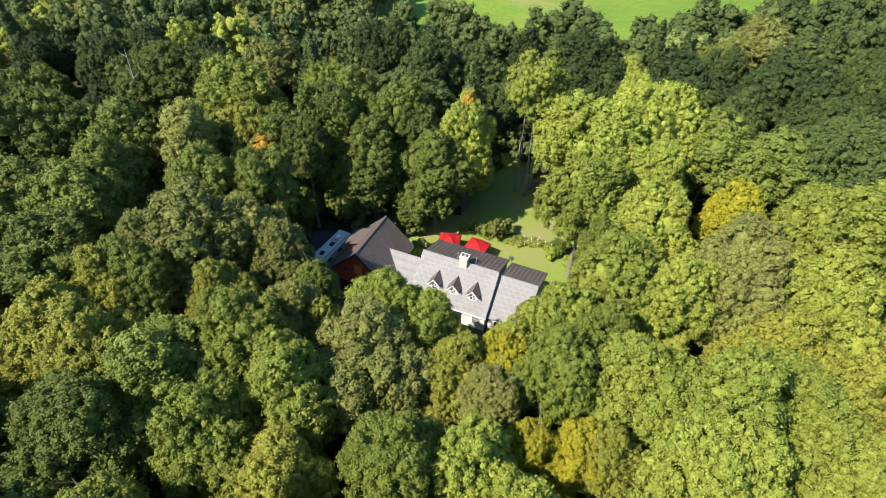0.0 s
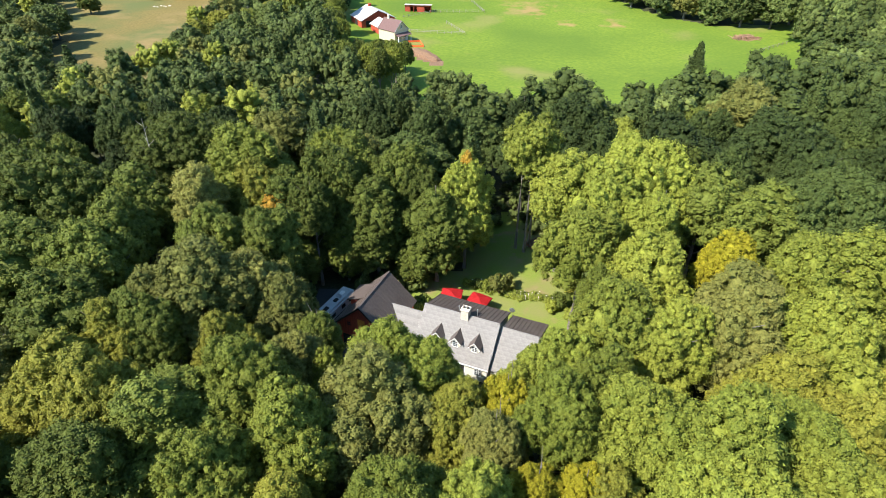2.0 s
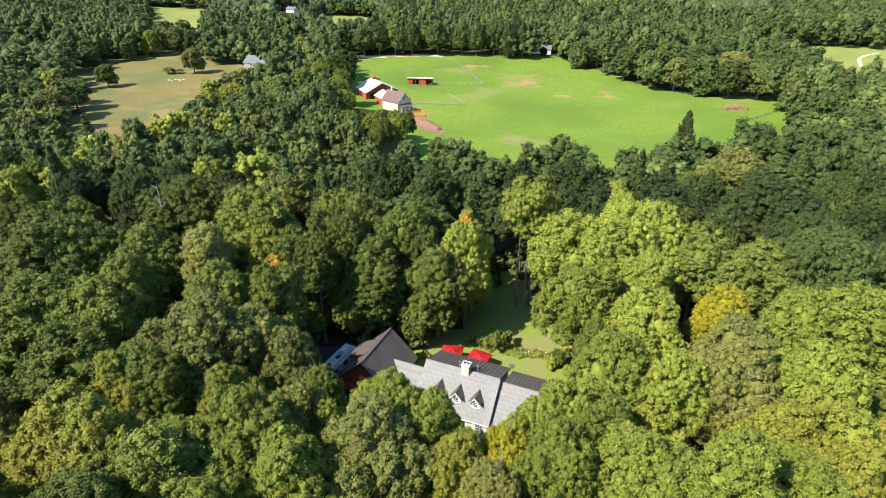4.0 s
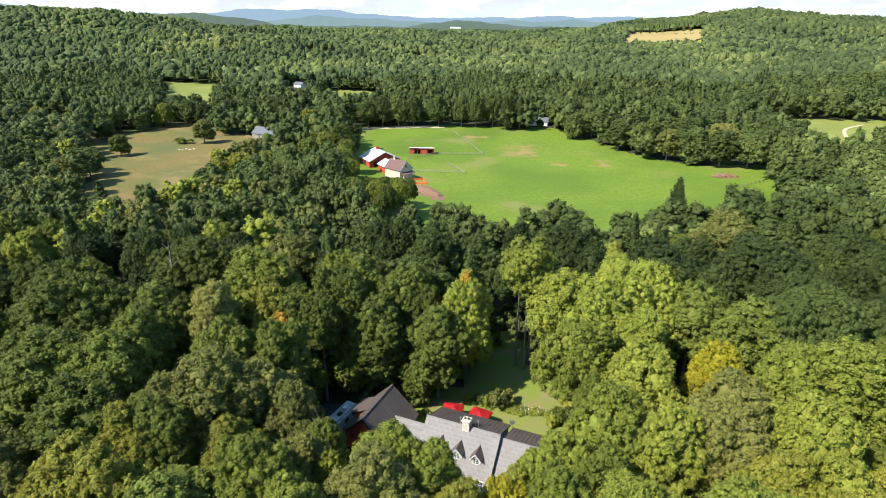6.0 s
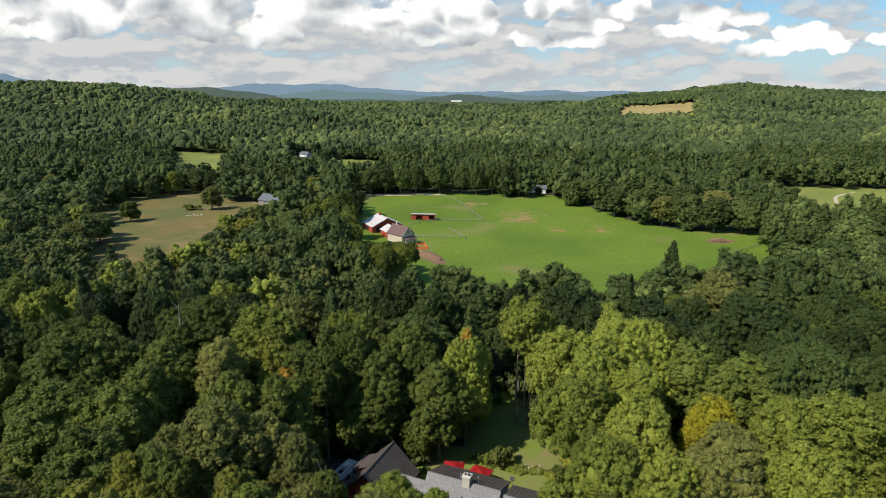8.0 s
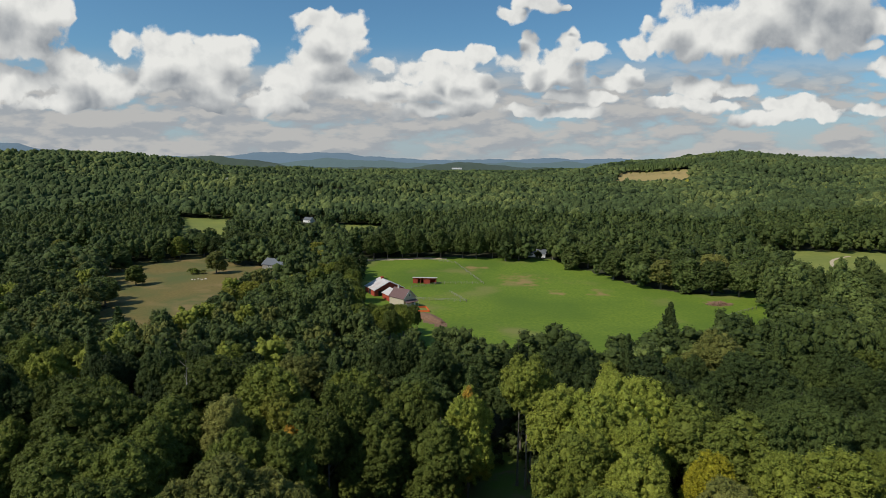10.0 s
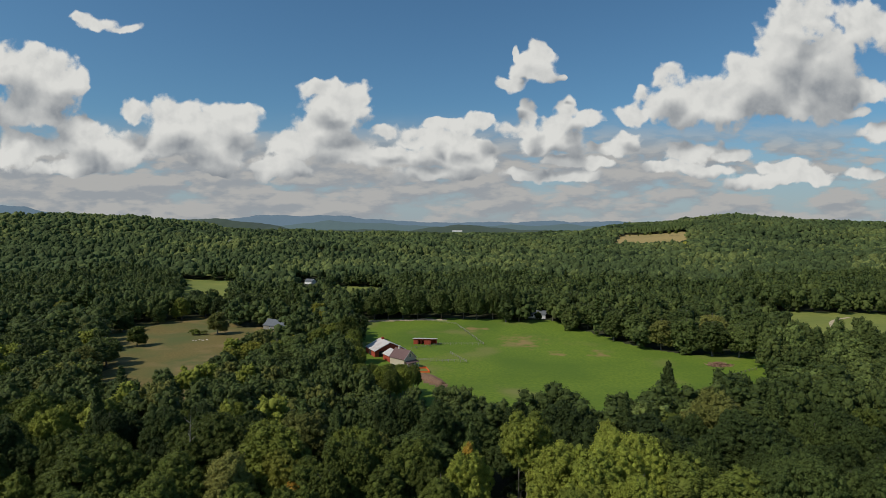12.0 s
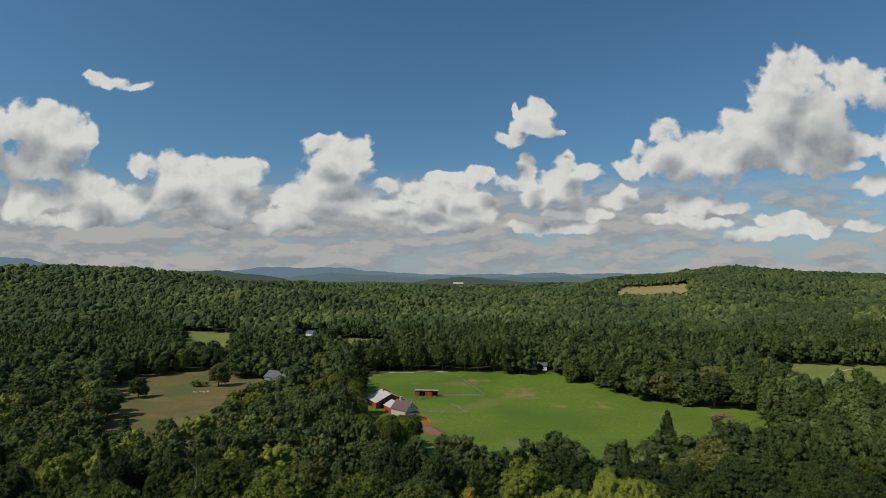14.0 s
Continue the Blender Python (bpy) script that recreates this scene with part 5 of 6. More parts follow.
bmesh.ops.solidify(bm, geom=bm.faces[:], thickness=0.02)
tube(bm, [(5.2, 4.0, 6.5), (5.2, 4.3, 5.3)], [.03, .03], 6)
bm.to_mesh(dish.data)
bm.free()
# dormers
for k, x in enumerate((-2.6, 0.0, 2.6)):
    d = part("dormer", bmesh.new(), CREAM, house, "small gabled dormer with brown roof")
    bm = poly_prism([(x - .62, -3.0, 4.05), (x + .62, -3.0, 4.05), (x + .62, -3.0, 5.05), (x, -3.0, 5.78), (x - .62, -3.0, 5.05)], (0, .14, 0))
    for s in (-1, 1):
        o = x + s * .62
        b2 = poly_prism([(o, -2.86, 4.1), (o, -2.86, 5.05), (o, -1.9, 5.05)], (-s * .1, 0, 0))
        me_ = bpy.data.meshes.new("tmp")
        b2.to_mesh(me_)
        b2.free()
        bm.from_mesh(me_)
        bpy.data.meshes.remove(me_)
    bm.to_mesh(d.data)
    bm.free()
    for s in (-1, 1):
        pts = [(x, -3.28, 5.95), (x + s * .85, -3.28, 4.98), (x + s * .85, -2.15, 4.98), (x, -1.18, 5.95)]
        n = Vector((s * .75, 0, .66)).normalized()
        part("roof", poly_prism(pts, -n * .08), ROOF_BROWN, d, "dark brown metal dormer roof")
        part("trim", poly_prism([(x, -3.30, 5.88), (x + s * .83, -3.30, 4.92), (x + s * .83, -3.30, 4.78), (x, -3.30, 5.72)], (0, .04, 0)), WHITE, d)
    w = window_part(d, Matrix.Translation((x, -3.02, 4.68)), .62, .85, panes=(2, 3))
for x in (-4.2, -1.9, 3.4):
    window_part(house, Matrix.Translation((x, -3.77, 1.75)), .85, 1.3, panes=(3, 4))
door = part("door", bevelled((.6, -3.82, 0.05), (1.55, -3.74, 2.15), .01), WOOD_AND_SHADE, house, "dark panelled front door")
part("door_frame", boxes(((.48, -3.8, 0), (.6, -3.72, 2.27)), ((1.55, -3.8, 0), (1.67, -3.72, 2.27)), ((.6, -3.8, 2.15), (1.55, -3.72, 2.27))), WHITE, house)
for x in (6.2, 8.3):
    window_part(house, Matrix.Translation((x, -3.42, 1.55)), .8, 1.2, panes=(2, 3))
window_part(house, Matrix.Translation((WX1 + .02, 1.0, 3.2)) @ Matrix.Rotation(radians(90), 4, "Z"), .8, 1.2, panes=(2, 3))
lay_seams(back_roof, ROOF_BROWN, MX0 - .05, MX1 + .15, (0.02, 7.19), (4.95, 5.25), 0.55)
lay_seams(wing_back, ROOF_BROWN, WX0 + .25, WX1 + .3, (0.32, 6.54), (5.0, 4.85), 0.55)
lay_shingles(main_roof, ROOF_GREY, MX0 - .22, MX1 + .22, (0, 7.2), (-4.25, 2.95), 0.84, 0.56, 1)
lay_shingles(wing_roof, ROOF_GREY, WX0 - .08, WX1 + .18, (0.3, 6.55), (-3.75, 2.6), 0.84, 0.56, 2)
lay_shingles(link_roof, ROOF_GREY, LX0 + .2, LX1, (-.1, 5.7), (-3.2, 2.6), 0.62, 1.05, 3)

# ---- red barn ----
barn = tagged(empty("barn", at_house(-12.7, 0)), "red board barn with dark brown metal roof, joined to the house", "barn")
BY0, BY1, BZ, BE = -4.7, 3.3, 7.9, 4.1
for lo, hi in (((-3.75, BY1 - .2, -.6), (3.75, BY1 - .02, BE)), ((-3.75, BY0, -.6), (-3.6, BY1 - .2, BE)), ((3.6, BY0, -.6), (3.75, BY1 - .2, BE))):
    part("wall", boxes((lo, hi)), RED_BOARD, barn)
part("wall", poly_prism([(-3.6, BY0 + .1, -.6), (3.6, BY0 + .1, -.6), (3.6, BY0 + .1, 4.2), (0, BY0 + .1, 7.6), (-3.6, BY0 + .1, 4.2)], (0, .12, 0)), RED_BOARD, barn)
part("wall", poly_prism([(-3.6, BY1 - .2, 4.1), (3.6, BY1 - .2, 4.1), (0, BY1 - .2, 7.6)], (0, .12, 0)), RED_BOARD, barn)
for i in range(36):
    x = -3.6 + i * .2
    top = 7.55 - abs(x + .1) * 1.0 - .05
    part("board", boxes(((x + .008, BY0 + .055, 2.7), (x + .192, BY0 + .1, max(2.9, top - .1)))), RED_BOARD, barn)
for s, name_ in ((-1, "west"), (1, "east")):
    pts = [(0, BY0 - .35, BZ), (s * 4.2, BY0 - .35, BZ - 4.2 * .95), (s * 4.2, BY1 + .3, BZ - 4.2 * .95), (0, BY1 + .3, BZ)]
    n = Vector((s * .95, 0, 1)).normalized()
    slope = part("roof", poly_prism(pts, -n * .16), ROOF_BROWN, barn, "dark brown standing-seam barn roof")
    k = 14
    for i in range(k + 1):
        y = BY0 - .3 + (BY1 - BY0 + .55) * i / k
        part("seam", poly_prism([(0, y - .02, BZ), (0, y + .02, BZ), (s * 4.2, y + .02, BZ - 3.99), (s * 4.2, y - .02, BZ - 3.99)], n * .045), ROOF_BROWN, slope)
    part("rake_board", poly_prism([(0, BY0 - .37, BZ - .05), (s * 4.2, BY0 - .37, BZ - 4.04), (s * 4.2, BY0 - .37, BZ - 4.26), (0, BY0 - .37, BZ - .27)], (0, .05, 0)), WOOD_AND_SHADE, barn)
part("ridge_cap", bevelled((-.14, BY0 - .36, BZ - .07), (.14, BY1 + .31, BZ + .05), .04), ROOF_BROWN, barn)
# shed dormer on the west slope
sd = part("dormer", boxes(((-3.3, -1.6, 4.6), (-1.6, 1.4, 5.75))), RED_BOARD, barn, "red shed dormer on the roof")
part("roof", poly_prism([(-.9, -1.85, 6.95), (-3.75, -1.85, 5.75), (-3.75, 1.65, 5.75), (-.9, 1.65, 6.95)], (.04, 0, -.12)), ROOF_BROWN, sd)
loft = part("loft_door", bevelled((-.55, BY0 - .02, 4.15), (.55, BY0 + .05, 5.55), .02), OAK, barn, "golden wooden loft door")
part("frame", boxes(((-.7, BY0 - .03, 4.0), (.7, BY0 + .03, 4.13)), ((-.7, BY0 - .03, 5.57), (.7, BY0 + .03, 5.67)), ((-.7, BY0 - .03, 4.13), (-.57, BY0 + .03, 5.57)), ((.57, BY0 - .03, 4.13), (.7, BY0 + .03, 5.57))), RED_BOARD, loft)
for x in (-1.9, 1.9):
    window_part(barn, Matrix.Translation((x, BY0 + .04, 4.35)), .5, .6, frame_mat=RED_BOARD, panes=(2, 2))
# solid near-black panels paint the shade of the barn's open bays
for x in (-1.8, 1.8):
    g = part("dark_bay", boxes(((x - 1.25, BY0 + .03, 0), (x + 1.25, BY0 + .09, 2.2))), WOOD_AND_SHADE, barn, "dark panel standing for the shade of an open bay")
    for j in range(4):
        part("panel", bevelled((x - 1.2, BY0 + .0, .05 + j * .54), (x + 1.2, BY0 + .05, .54 + j * .54), .015), WOOD_AND_SHADE, g)
part("eave_board", bevelled((-3.7, BY0 - .12, 2.45), (3.7, BY0 + .05, 2.62), .02), RED_BOARD, barn)

# ---- motorhome ----
rv = tagged(empty("motorhome", Matrix.Translation((-16.0, 68.8, 0.8)) @ Matrix.Rotation(radians(-26), 4, "Z") @ Matrix.Diagonal((.9, 1.0, 1.0, 1.0))), "cream motorhome with roof vents parked beside the barn", "motorhome")
bm = boxes(((-1.18, -3.6, .55), (1.18, 3.3, 2.95)))
bmesh.ops.bevel(bm, geom=bm.edges[:], offset=.22, segments=3, affect="EDGES")
part("body", bm, SHELL, rv, smooth=False)
bm = boxes(((-1.1, 3.2, .5), (1.1, 4.1, 1.9)))
bmesh.ops.bevel(bm, geom=bm.edges[:], offset=.2, segments=2, affect="EDGES")
part("cab", bm, SHELL, rv)
part("windscreen", poly_prism([(-1.0, 3.38, 2.35), (1.0, 3.38, 2.35), (1.0, 4.0, 1.75), (-1.0, 4.0, 1.75)], (0, .05, .05)), GLASS, rv)
for x, y in ((0, -2.4), (.1, -.2), (-.1, 1.6)):
    part("roof_vent", bevelled((x - .32, y - .4, 2.94), (x + .32, y + .4, 3.16), .06), BLACK if y < 0 else WHITE, rv)
part("air_conditioner", bevelled((-.4, .45, 2.94), (.4, 1.05, 3.26), .08), METAL, rv)
part("ladder_rack", boxes(((-.95, -3.2, 2.98), (-.9, 2.6, 3.05)), ((.9, -3.2, 2.98), (.95, 2.6, 3.05))), METAL, rv)
for s in (-1, 1):
    part("stripe", boxes(((s * 1.18, -3.2, 1.2), (s * 1.195, 3.0, 1.35))), WOOD_AND_SHADE, rv)
    for y in (-2.2, 0.2, 2.0):
        part("window", bevelled((s * 1.175, y - .45, 1.75), (s * 1.20, y + .45, 2.35), .01), GLASS, rv)
    for y in (-2.3, 2.7):
        bm = bmesh.new()
        tube(bm, [(s * .82, y, .4), (s * 1.12, y, .4)], [.4, .4], 16)
        wheel = part("wheel", bm, BLACK, rv)
        bm = bmesh.new()
        tube(bm, [(s * 1.10, y, .4), (s * 1.135, y, .4)], [.22, .2], 12)
        part("rim", bm, METAL, wheel)


# ---- parasols and terrace ----
def parasol(x, y, turn):
    e = tagged(empty("parasol", Matrix.Translation((x, y, 0.8)) @ Matrix.Rotation(radians(turn), 4, "Z")), "open square red canvas parasol beside the house", "parasol", "red parasols")
    bm = bmesh.new()
    tube(bm, [(0, 0, 0), (0, 0, 2.75)], [.03, .03], 8)
    part("pole", bm, METAL, e)
    bm = bmesh.new()
    tube(bm, [(0, 0, 0), (0, 0, .1)], [.3, .26], 12)
    part("base", bm, STONE, e)
    bm = bmesh.new()
    top = bm.verts.new((0, 0, 2.85))
    rim = []
    for k in range(4):
        for j in range(6):
            a, b = Vector(((-1, -1), (1, -1), (1, 1), (-1, 1))[k]), Vector(((-1, -1), (1, -1), (1, 1), (-1, 1))[(k + 1) % 4])
            p = a.lerp(b, j / 6) * 1.55
            rim.append((p.x, p.y, 2.12 + 0.10 * math.sin(math.pi * j / 6)))
    mid = [bm.verts.new((p[0] * .5, p[1] * .5, 2.50)) for p in rim]
    low = [bm.verts.new(p) for p in rim]
    hem = [bm.verts.new((p[0] * 1.01, p[1] * 1.01, p[2] - .16)) for p in rim]
    n = len(rim)
    for k in range(n):
        bm.faces.new((top, mid[k], mid[(k + 1) % n]))
        bm.faces.new((mid[k], low[k], low[(k + 1) % n], mid[(k + 1) % n]))
        bm.faces.new((low[k], hem[k], hem[(k + 1) % n], low[(k + 1) % n]))
    bmesh.ops.solidify(bm, geom=bm.faces[:], thickness=.012)
    cn = part("canopy", bm, CANVAS, e, "red canvas canopy")
    for sx, sy in ((-1, -1), (1, -1), (1, 1), (-1, 1)):
        bm = bmesh.new()
        tube(bm, [(0, 0, 2.79), (sx * 1.5, sy * 1.5, 2.09)], [.012, .012], 5)
        part("rib", bm, METAL, cn)
    return e


parasol(0.6, 71.2, -8)
parasol(4.55, 70.0, -28)


# ---- the farm beyond the wood ----
def gable_house(name, label, category, x, y, turn, w, d, eave, ridge, wall, roof, base=0.0, openings=(), roof_label=""):
    """A gabled building, ridge along its own y: walls, two roof slopes, trim, doors and windows."""
    e = tagged(empty(name, Matrix.Translation((x, y, float(land(x, y)) + base)) @ Matrix.Rotation(radians(turn), 4, "Z")), label, category)
    t = 0.2
    for lo, hi in (((-w / 2, -d / 2 + t, -1), (-w / 2 + t, d / 2 - t, eave)), ((w / 2 - t, -d / 2 + t, -1), (w / 2, d / 2 - t, eave))):
        part("wall", boxes((lo, hi)), wall, e)
    for yy in (-d / 2, d / 2 - t):
        part("wall", poly_prism([(-w / 2, yy, -1), (w / 2, yy, -1), (w / 2, yy, eave), (0, yy, ridge - .1), (-w / 2, yy, eave)], (0, t, 0)), wall, e)
    k = (ridge - eave) / (w / 2)
    o = w / 2 + .4
    for s in (-1, 1):
        n = Vector((s * k, 0, 1)).normalized()
        part("roof", poly_prism([(0, -d / 2 - .4, ridge), (s * o, -d / 2 - .4, ridge - k * o), (s * o, d / 2 + .4, ridge - k * o), (0, d / 2 + .4, ridge)], -n * .15), roof, e, roof_label)
        for yy in (-d / 2 - .44, d / 2 + .39):
            part("rake_board", poly_prism([(0, yy, ridge - .02), (s * o, yy, ridge - k * o - .02), (s * o, yy, ridge - k * o - .26), (0, yy, ridge - .26)], (0, .05, 0)), WHITE, e)
    for kind, side, p, z, ww, hh in openings:
        m = {"front": Matrix.Translation((p, -d / 2 - .01, z)), "east": Matrix.Translation((w / 2 + .01, p, z)) @ Matrix.Rotation(radians(90), 4, "Z"),
             "west": Matrix.Translation((-w / 2 - .01, p, z)) @ Matrix.Rotation(radians(-90), 4, "Z")}[side]
        if kind == "window":
            window_part(e, m, ww, hh, panes=(2, 2))
        else:
            # no opening is cut: a near-black slab paints the doorway's shade
            dd = part("door", boxes(((-ww / 2, -.05, -hh / 2), (ww / 2, .05, hh / 2))), WOOD_AND_SHADE, e, "dark slab for a doorway, its shade put into the colour")
            dd.matrix_basis = m
    return e


farm_barn = gable_house("farm_barn", "red farm barn with broad white metal roof by the pasture", "barn", -34.5, 273, 28, 15.5, 13, 3.2, 6.8, RED_BOARD, ROOF_WHITE,
                        openings=(("door", "front", -4.2, 1.4, 3.0, 2.6), ("window", "front", 1.8, 1.8, 1.0, 1.0), ("door", "west", 0, 1.4, 3, 2.6)))
part("cupola", bevelled((-.6, 2.5, 6.4), (.6, 3.7, 7.7), .05), RED_BOARD, farm_barn)
gable_house("barn_annexe", "small red barn annexe with white metal roof", "barn", -28.6, 259.5, 30, 8, 8, 3.0, 5.0, RED_BOARD, ROOF_WHITE,
            openings=(("door", "front", -1, 1.3, 2.4, 2.3),))
farmhouse = gable_house("farmhouse", "tan clapboard farmhouse with maroon shingled roof", "house", -23.2, 247, 48, 7.4, 9.4, 4.6, 8.0, TAN_WALL, ROOF_MAUVE,
                        openings=(("window", "front", -2, 2.0, 1, 1.4), ("window", "front", 2, 2.0, 1, 1.4), ("window", "front", 0, 5.6, 1, 1.3), ("window", "east", -2.6, 2.2, 1, 1.4), ("window", "east", .4, 2.2, 1, 1.4), ("door", "east", 2.9, 1.1, 1.1, 2.2)))
part("porch_roof", poly_prism([(-3.6, -4.8, 3.4), (3.6, -4.8, 3.4), (3.6, -6.9, 2.7), (-3.6, -6.9, 2.7)], (0, 0, -.15)), ROOF_MAUVE, farmhouse, "maroon shingled porch roof")
for x in (-3.4, -1.1, 1.1, 3.4):
    part("porch_post", boxes(((x - .09, -6.7, -1), (x + .09, -6.52, 2.6))), WHITE, farmhouse)
part("chimney", bevelled((-.4, 2, 6.5), (.4, 2.8, 9.2), .04), STONE, farmhouse)

shed = tagged(empty("run_in_shed", Matrix.Translation((-15.8, 299.5, float(land(-15.8, 299.5)))) @ Matrix.Rotation(radians(-4), 4, "Z")), "long red run-in shed with white metal roof in pasture", "shed")
part("wall", boxes(((-6.2, 1.8, -.5), (6.2, 2.0, 2.6))), RED_BOARD, shed)
for x in (-6.2, -2.2, 2.0, 6.0):
    part("wall", boxes(((x, -2.0, -.5), (x + .2, 1.8, 2.55))), RED_BOARD, shed)
part("wall", boxes(((-6.0, -2.05, -.5), (-3.6, -1.9, 2.9))), RED_BOARD, shed)
part("wall", boxes(((-.4, -2.05, -.5), (3.2, -1.9, 2.9))), RED_BOARD, shed)
part("fascia", boxes(((-6.2, -2.1, 2.4), (6.2, -1.92, 2.95))), RED_BOARD, shed)
part("roof", poly_prism([(-6.6, -2.5, 3.2), (6.6, -2.5, 3.2), (6.6, 2.4, 2.7), (-6.6, 2.4, 2.7)], (0, 0, -.12)), ROOF_WHITE, shed)

gable_house("slate_house", "grey house with blue slate roof among trees", "house", -106, 333, 62, 9, 17, 3.0, 6.2, FENCE_WOOD, ROOF_SLATE, openings=(("window", "front", 0, 1.8, 1.2, 1.3), ("window", "west", -4, 1.8, 1.4, 1.2), ("window", "west", 3, 1.8, 1.4, 1.2)))
gable_house("slate_house_annexe", "low grey annexe with blue slate roof", "house", -98, 341, -28, 8, 9, 3.4, 6.8, FENCE_WOOD, ROOF_SLATE, openings=(("window", "front", 0, 1.8, 1.2, 1.3),))
gable_house("white_house", "white house with dark roof at the pasture edge", "house", 57, 388, 80, 7, 12, 3.0, 5.4, WHITE, ROOF_SLATE, openings=(("window", "west", -3, 1.8, 1.2, 1.3), ("window", "west", 3, 1.8, 1.2, 1.3)))
gable_house("white_house", "white house in a clearing in the valley", "house", -157, 612, 60, 7, 10, 3.0, 5.4, WHITE, ROOF_SLATE)
gable_house("white_house", "small white house among trees on the ridge", "house", -350, 886, 40, 7, 9, 4.0, 7.5, WHITE, ROOF_SLATE, base=6)
gable_house("white_works", "long white buildings far off on a hillside", "building", 12, 3480, 85, 14, 60, 5, 8, WHITE, ROOF_WHITE, base=20)
gable_house("brown_shed", "low brown shed at the edge of the field", "shed", 224, 414, 75, 5, 9, 2.6, 3.8, WOOD_AND_SHADE, ROOF_MAUVE)


def fence(points, label="weathered post-and-rail fence across the pasture", gap=3.0):
    """Posts and two rails along a line of points."""
    x0, y0 = points[0]
    e = tagged(empty("fence", Matrix.Translation((x0, y0, float(land(x0, y0))))), label, "fence", "pasture fences")
    bm = boxes(((-.08, -.08, -.4), (.08, .08, 1.35)))
    me_ = bpy.data.meshes.new("post")
    bm.to_mesh(me_)
    bm.free()
    me_.materials.append(FENCE_WOOD)
    z0 = float(land(x0, y0))
    for (ax, ay), (bx, by) in zip(points, points[1:]):
        n = max(1, round(math.hypot(bx - ax, by - ay) / gap))
        last = None
        for i in range(n + 1):
            x, y = ax + (bx - ax) * i / n, ay + (by - ay) * i / n
            p = Vector((x - x0, y - y0, float(land(x, y)) - z0))
            o = new("post", me_)
            o.parent, o.location = e, p
            if last is not None:
                for h in (.65, 1.2):
                    bm = bmesh.new()
                    tube(bm, [last + Vector((0, 0, h)), p + Vector((0, 0, h))], [.06, .06], 4)
                    part("rail", bm, FENCE_WOOD, e)
            last = p
    return e


fence([(1, 360), (9, 328), (16, 299), (-8, 297)])
fence([(-2, 276), (6, 257), (-20, 259)])
fence([(-60, 366), (-20, 374), (1, 360)])
fence([(-8, 297), (-22, 284)])
fence([(112, 226), (132, 240)], "weathered fence by the wood edge")

# orange safety netting and bank beside the farmhouse
net = tagged(empty("safety_netting", Matrix.Translation((-14.5, 240, float(land(-14.5, 240))))), "bright orange safety netting on red bare earth", "netting")
for (ax, ay), (bx, by) in (((-4, 2), (2, 4)), ((2, 4), (4, -4)), ((-3, -4), (4, -4))):
    d = Vector((-(by - ay), bx - ax, 0)).normalized() * .06
    part("net", poly_prism([(ax, ay, -.3), (bx, by, -.3), (bx, by, .75), (ax, ay, .75)], d), ORANGE_NET, net)
bank = bmesh.new()
bmesh.ops.create_icosphere(bank, subdivisions=4, radius=1)
for v in bank.verts:
    v.co *= 1 + .18 * noise.noise(v.co * 2.2) + .06 * noise.noise(v.co * 7)
    v.co = Vector((v.co.x * 3.2, v.co.y * 10, v.co.z * 1.7))
bk = tagged(ob_mesh("earth_bank", bank, DIRT, None, smooth=True), "long bank of bare red earth beside the farmhouse", "earth bank")
bk.matrix_world = Matrix.Translation((-9.5, 224, float(land(-9.5, 224)) - .1)) @ Matrix.Rotation(radians(32), 4, "Z")

# brush pile in the pasture's far corner
bm = bmesh.new()
rb = random.Random(3)
for i in range(170):
    a, r = rb.uniform(0, 6.28), rb.uniform(0, 1) ** .6
    p = Vector((math.cos(a) * r * 6, math.sin(a) * r * 3, (1 - r) * 1.3))
    d = Vector((rb.uniform(-1, 1), rb.uniform(-1, 1), rb.uniform(-.2, .35))).normalized() * rb.uniform(1, 2.2)
    tube(bm, [p - d, p + d], [.09, .04], 4)
pile = tagged(ob_mesh("brush_pile", bm, noisy("brown_brush", (0.24, 0.13, 0.08), (0.36, 0.21, 0.14), 1.0), None), "low heap of brown cut brush on grass", "brush pile")
pile.location = (120, 249, float(land(120, 249)))

# gravel lane through the east field
bm = bmesh.new()
lane = [(225, 326), (233, 345), (240, 358), (248, 372), (255, 381), (263, 388), (276, 396)]
left, right = [], []
for i, (x, y) in enumerate(lane):
    ax, ay = lane[max(i - 1, 0)]
    bx, by = lane[min(i + 1, len(lane) - 1)]
    d = Vector((-(by - ay), bx - ax)).normalized() * 1.1
    left.append(bm.verts.new((x + d.x, y + d.y, float(land(x + d.x, y + d.y)) + .12)))
    right.append(bm.verts.new((x - d.x, y - d.y, float(land(x - d.x, y - d.y)) + .12)))
for i in range(len(lane) - 1):
    bm.faces.new((left[i], right[i], right[i + 1], left[i + 1]))
tagged(ob_mesh("road", bm, GRAVEL), "pale gravel lane curving through the field", "lane", kind="structure")

# lone trees of the fields, and the stands round them
for x, y, r, colour, lift, crowns in ((-164, 281, 4.8, "dark", .66, CROWN_FIELD), (-136, 315, 5.8, "olive", .80, CROWN_FIELD)):
    plant(x, y, r, colour, crowns, TRUNKS, lift=lift, group="lone trees of the fields")
for group_, trees in (("trees beside the meadow", MEADOW_TREES + NORTH_TREES), ("yellow-green trees beside the farm", GROVE_TREES), ("clump of trees in the pasture", CLUMP_TREES), ("row of trees beyond the pasture", ROW_TREES)):
    for x, y, r, colour, lift in trees:
        colour = {"green": "belt", "dark": "wood", "bright": "green"}.get(colour, colour)
        plant(x, y, r, colour, CROWN_TALL if trees is ROW_TREES else CROWN_FIELD, TRUNK_TALL if trees is ROW_TREES else TRUNKS, lift=lift, group=group_)
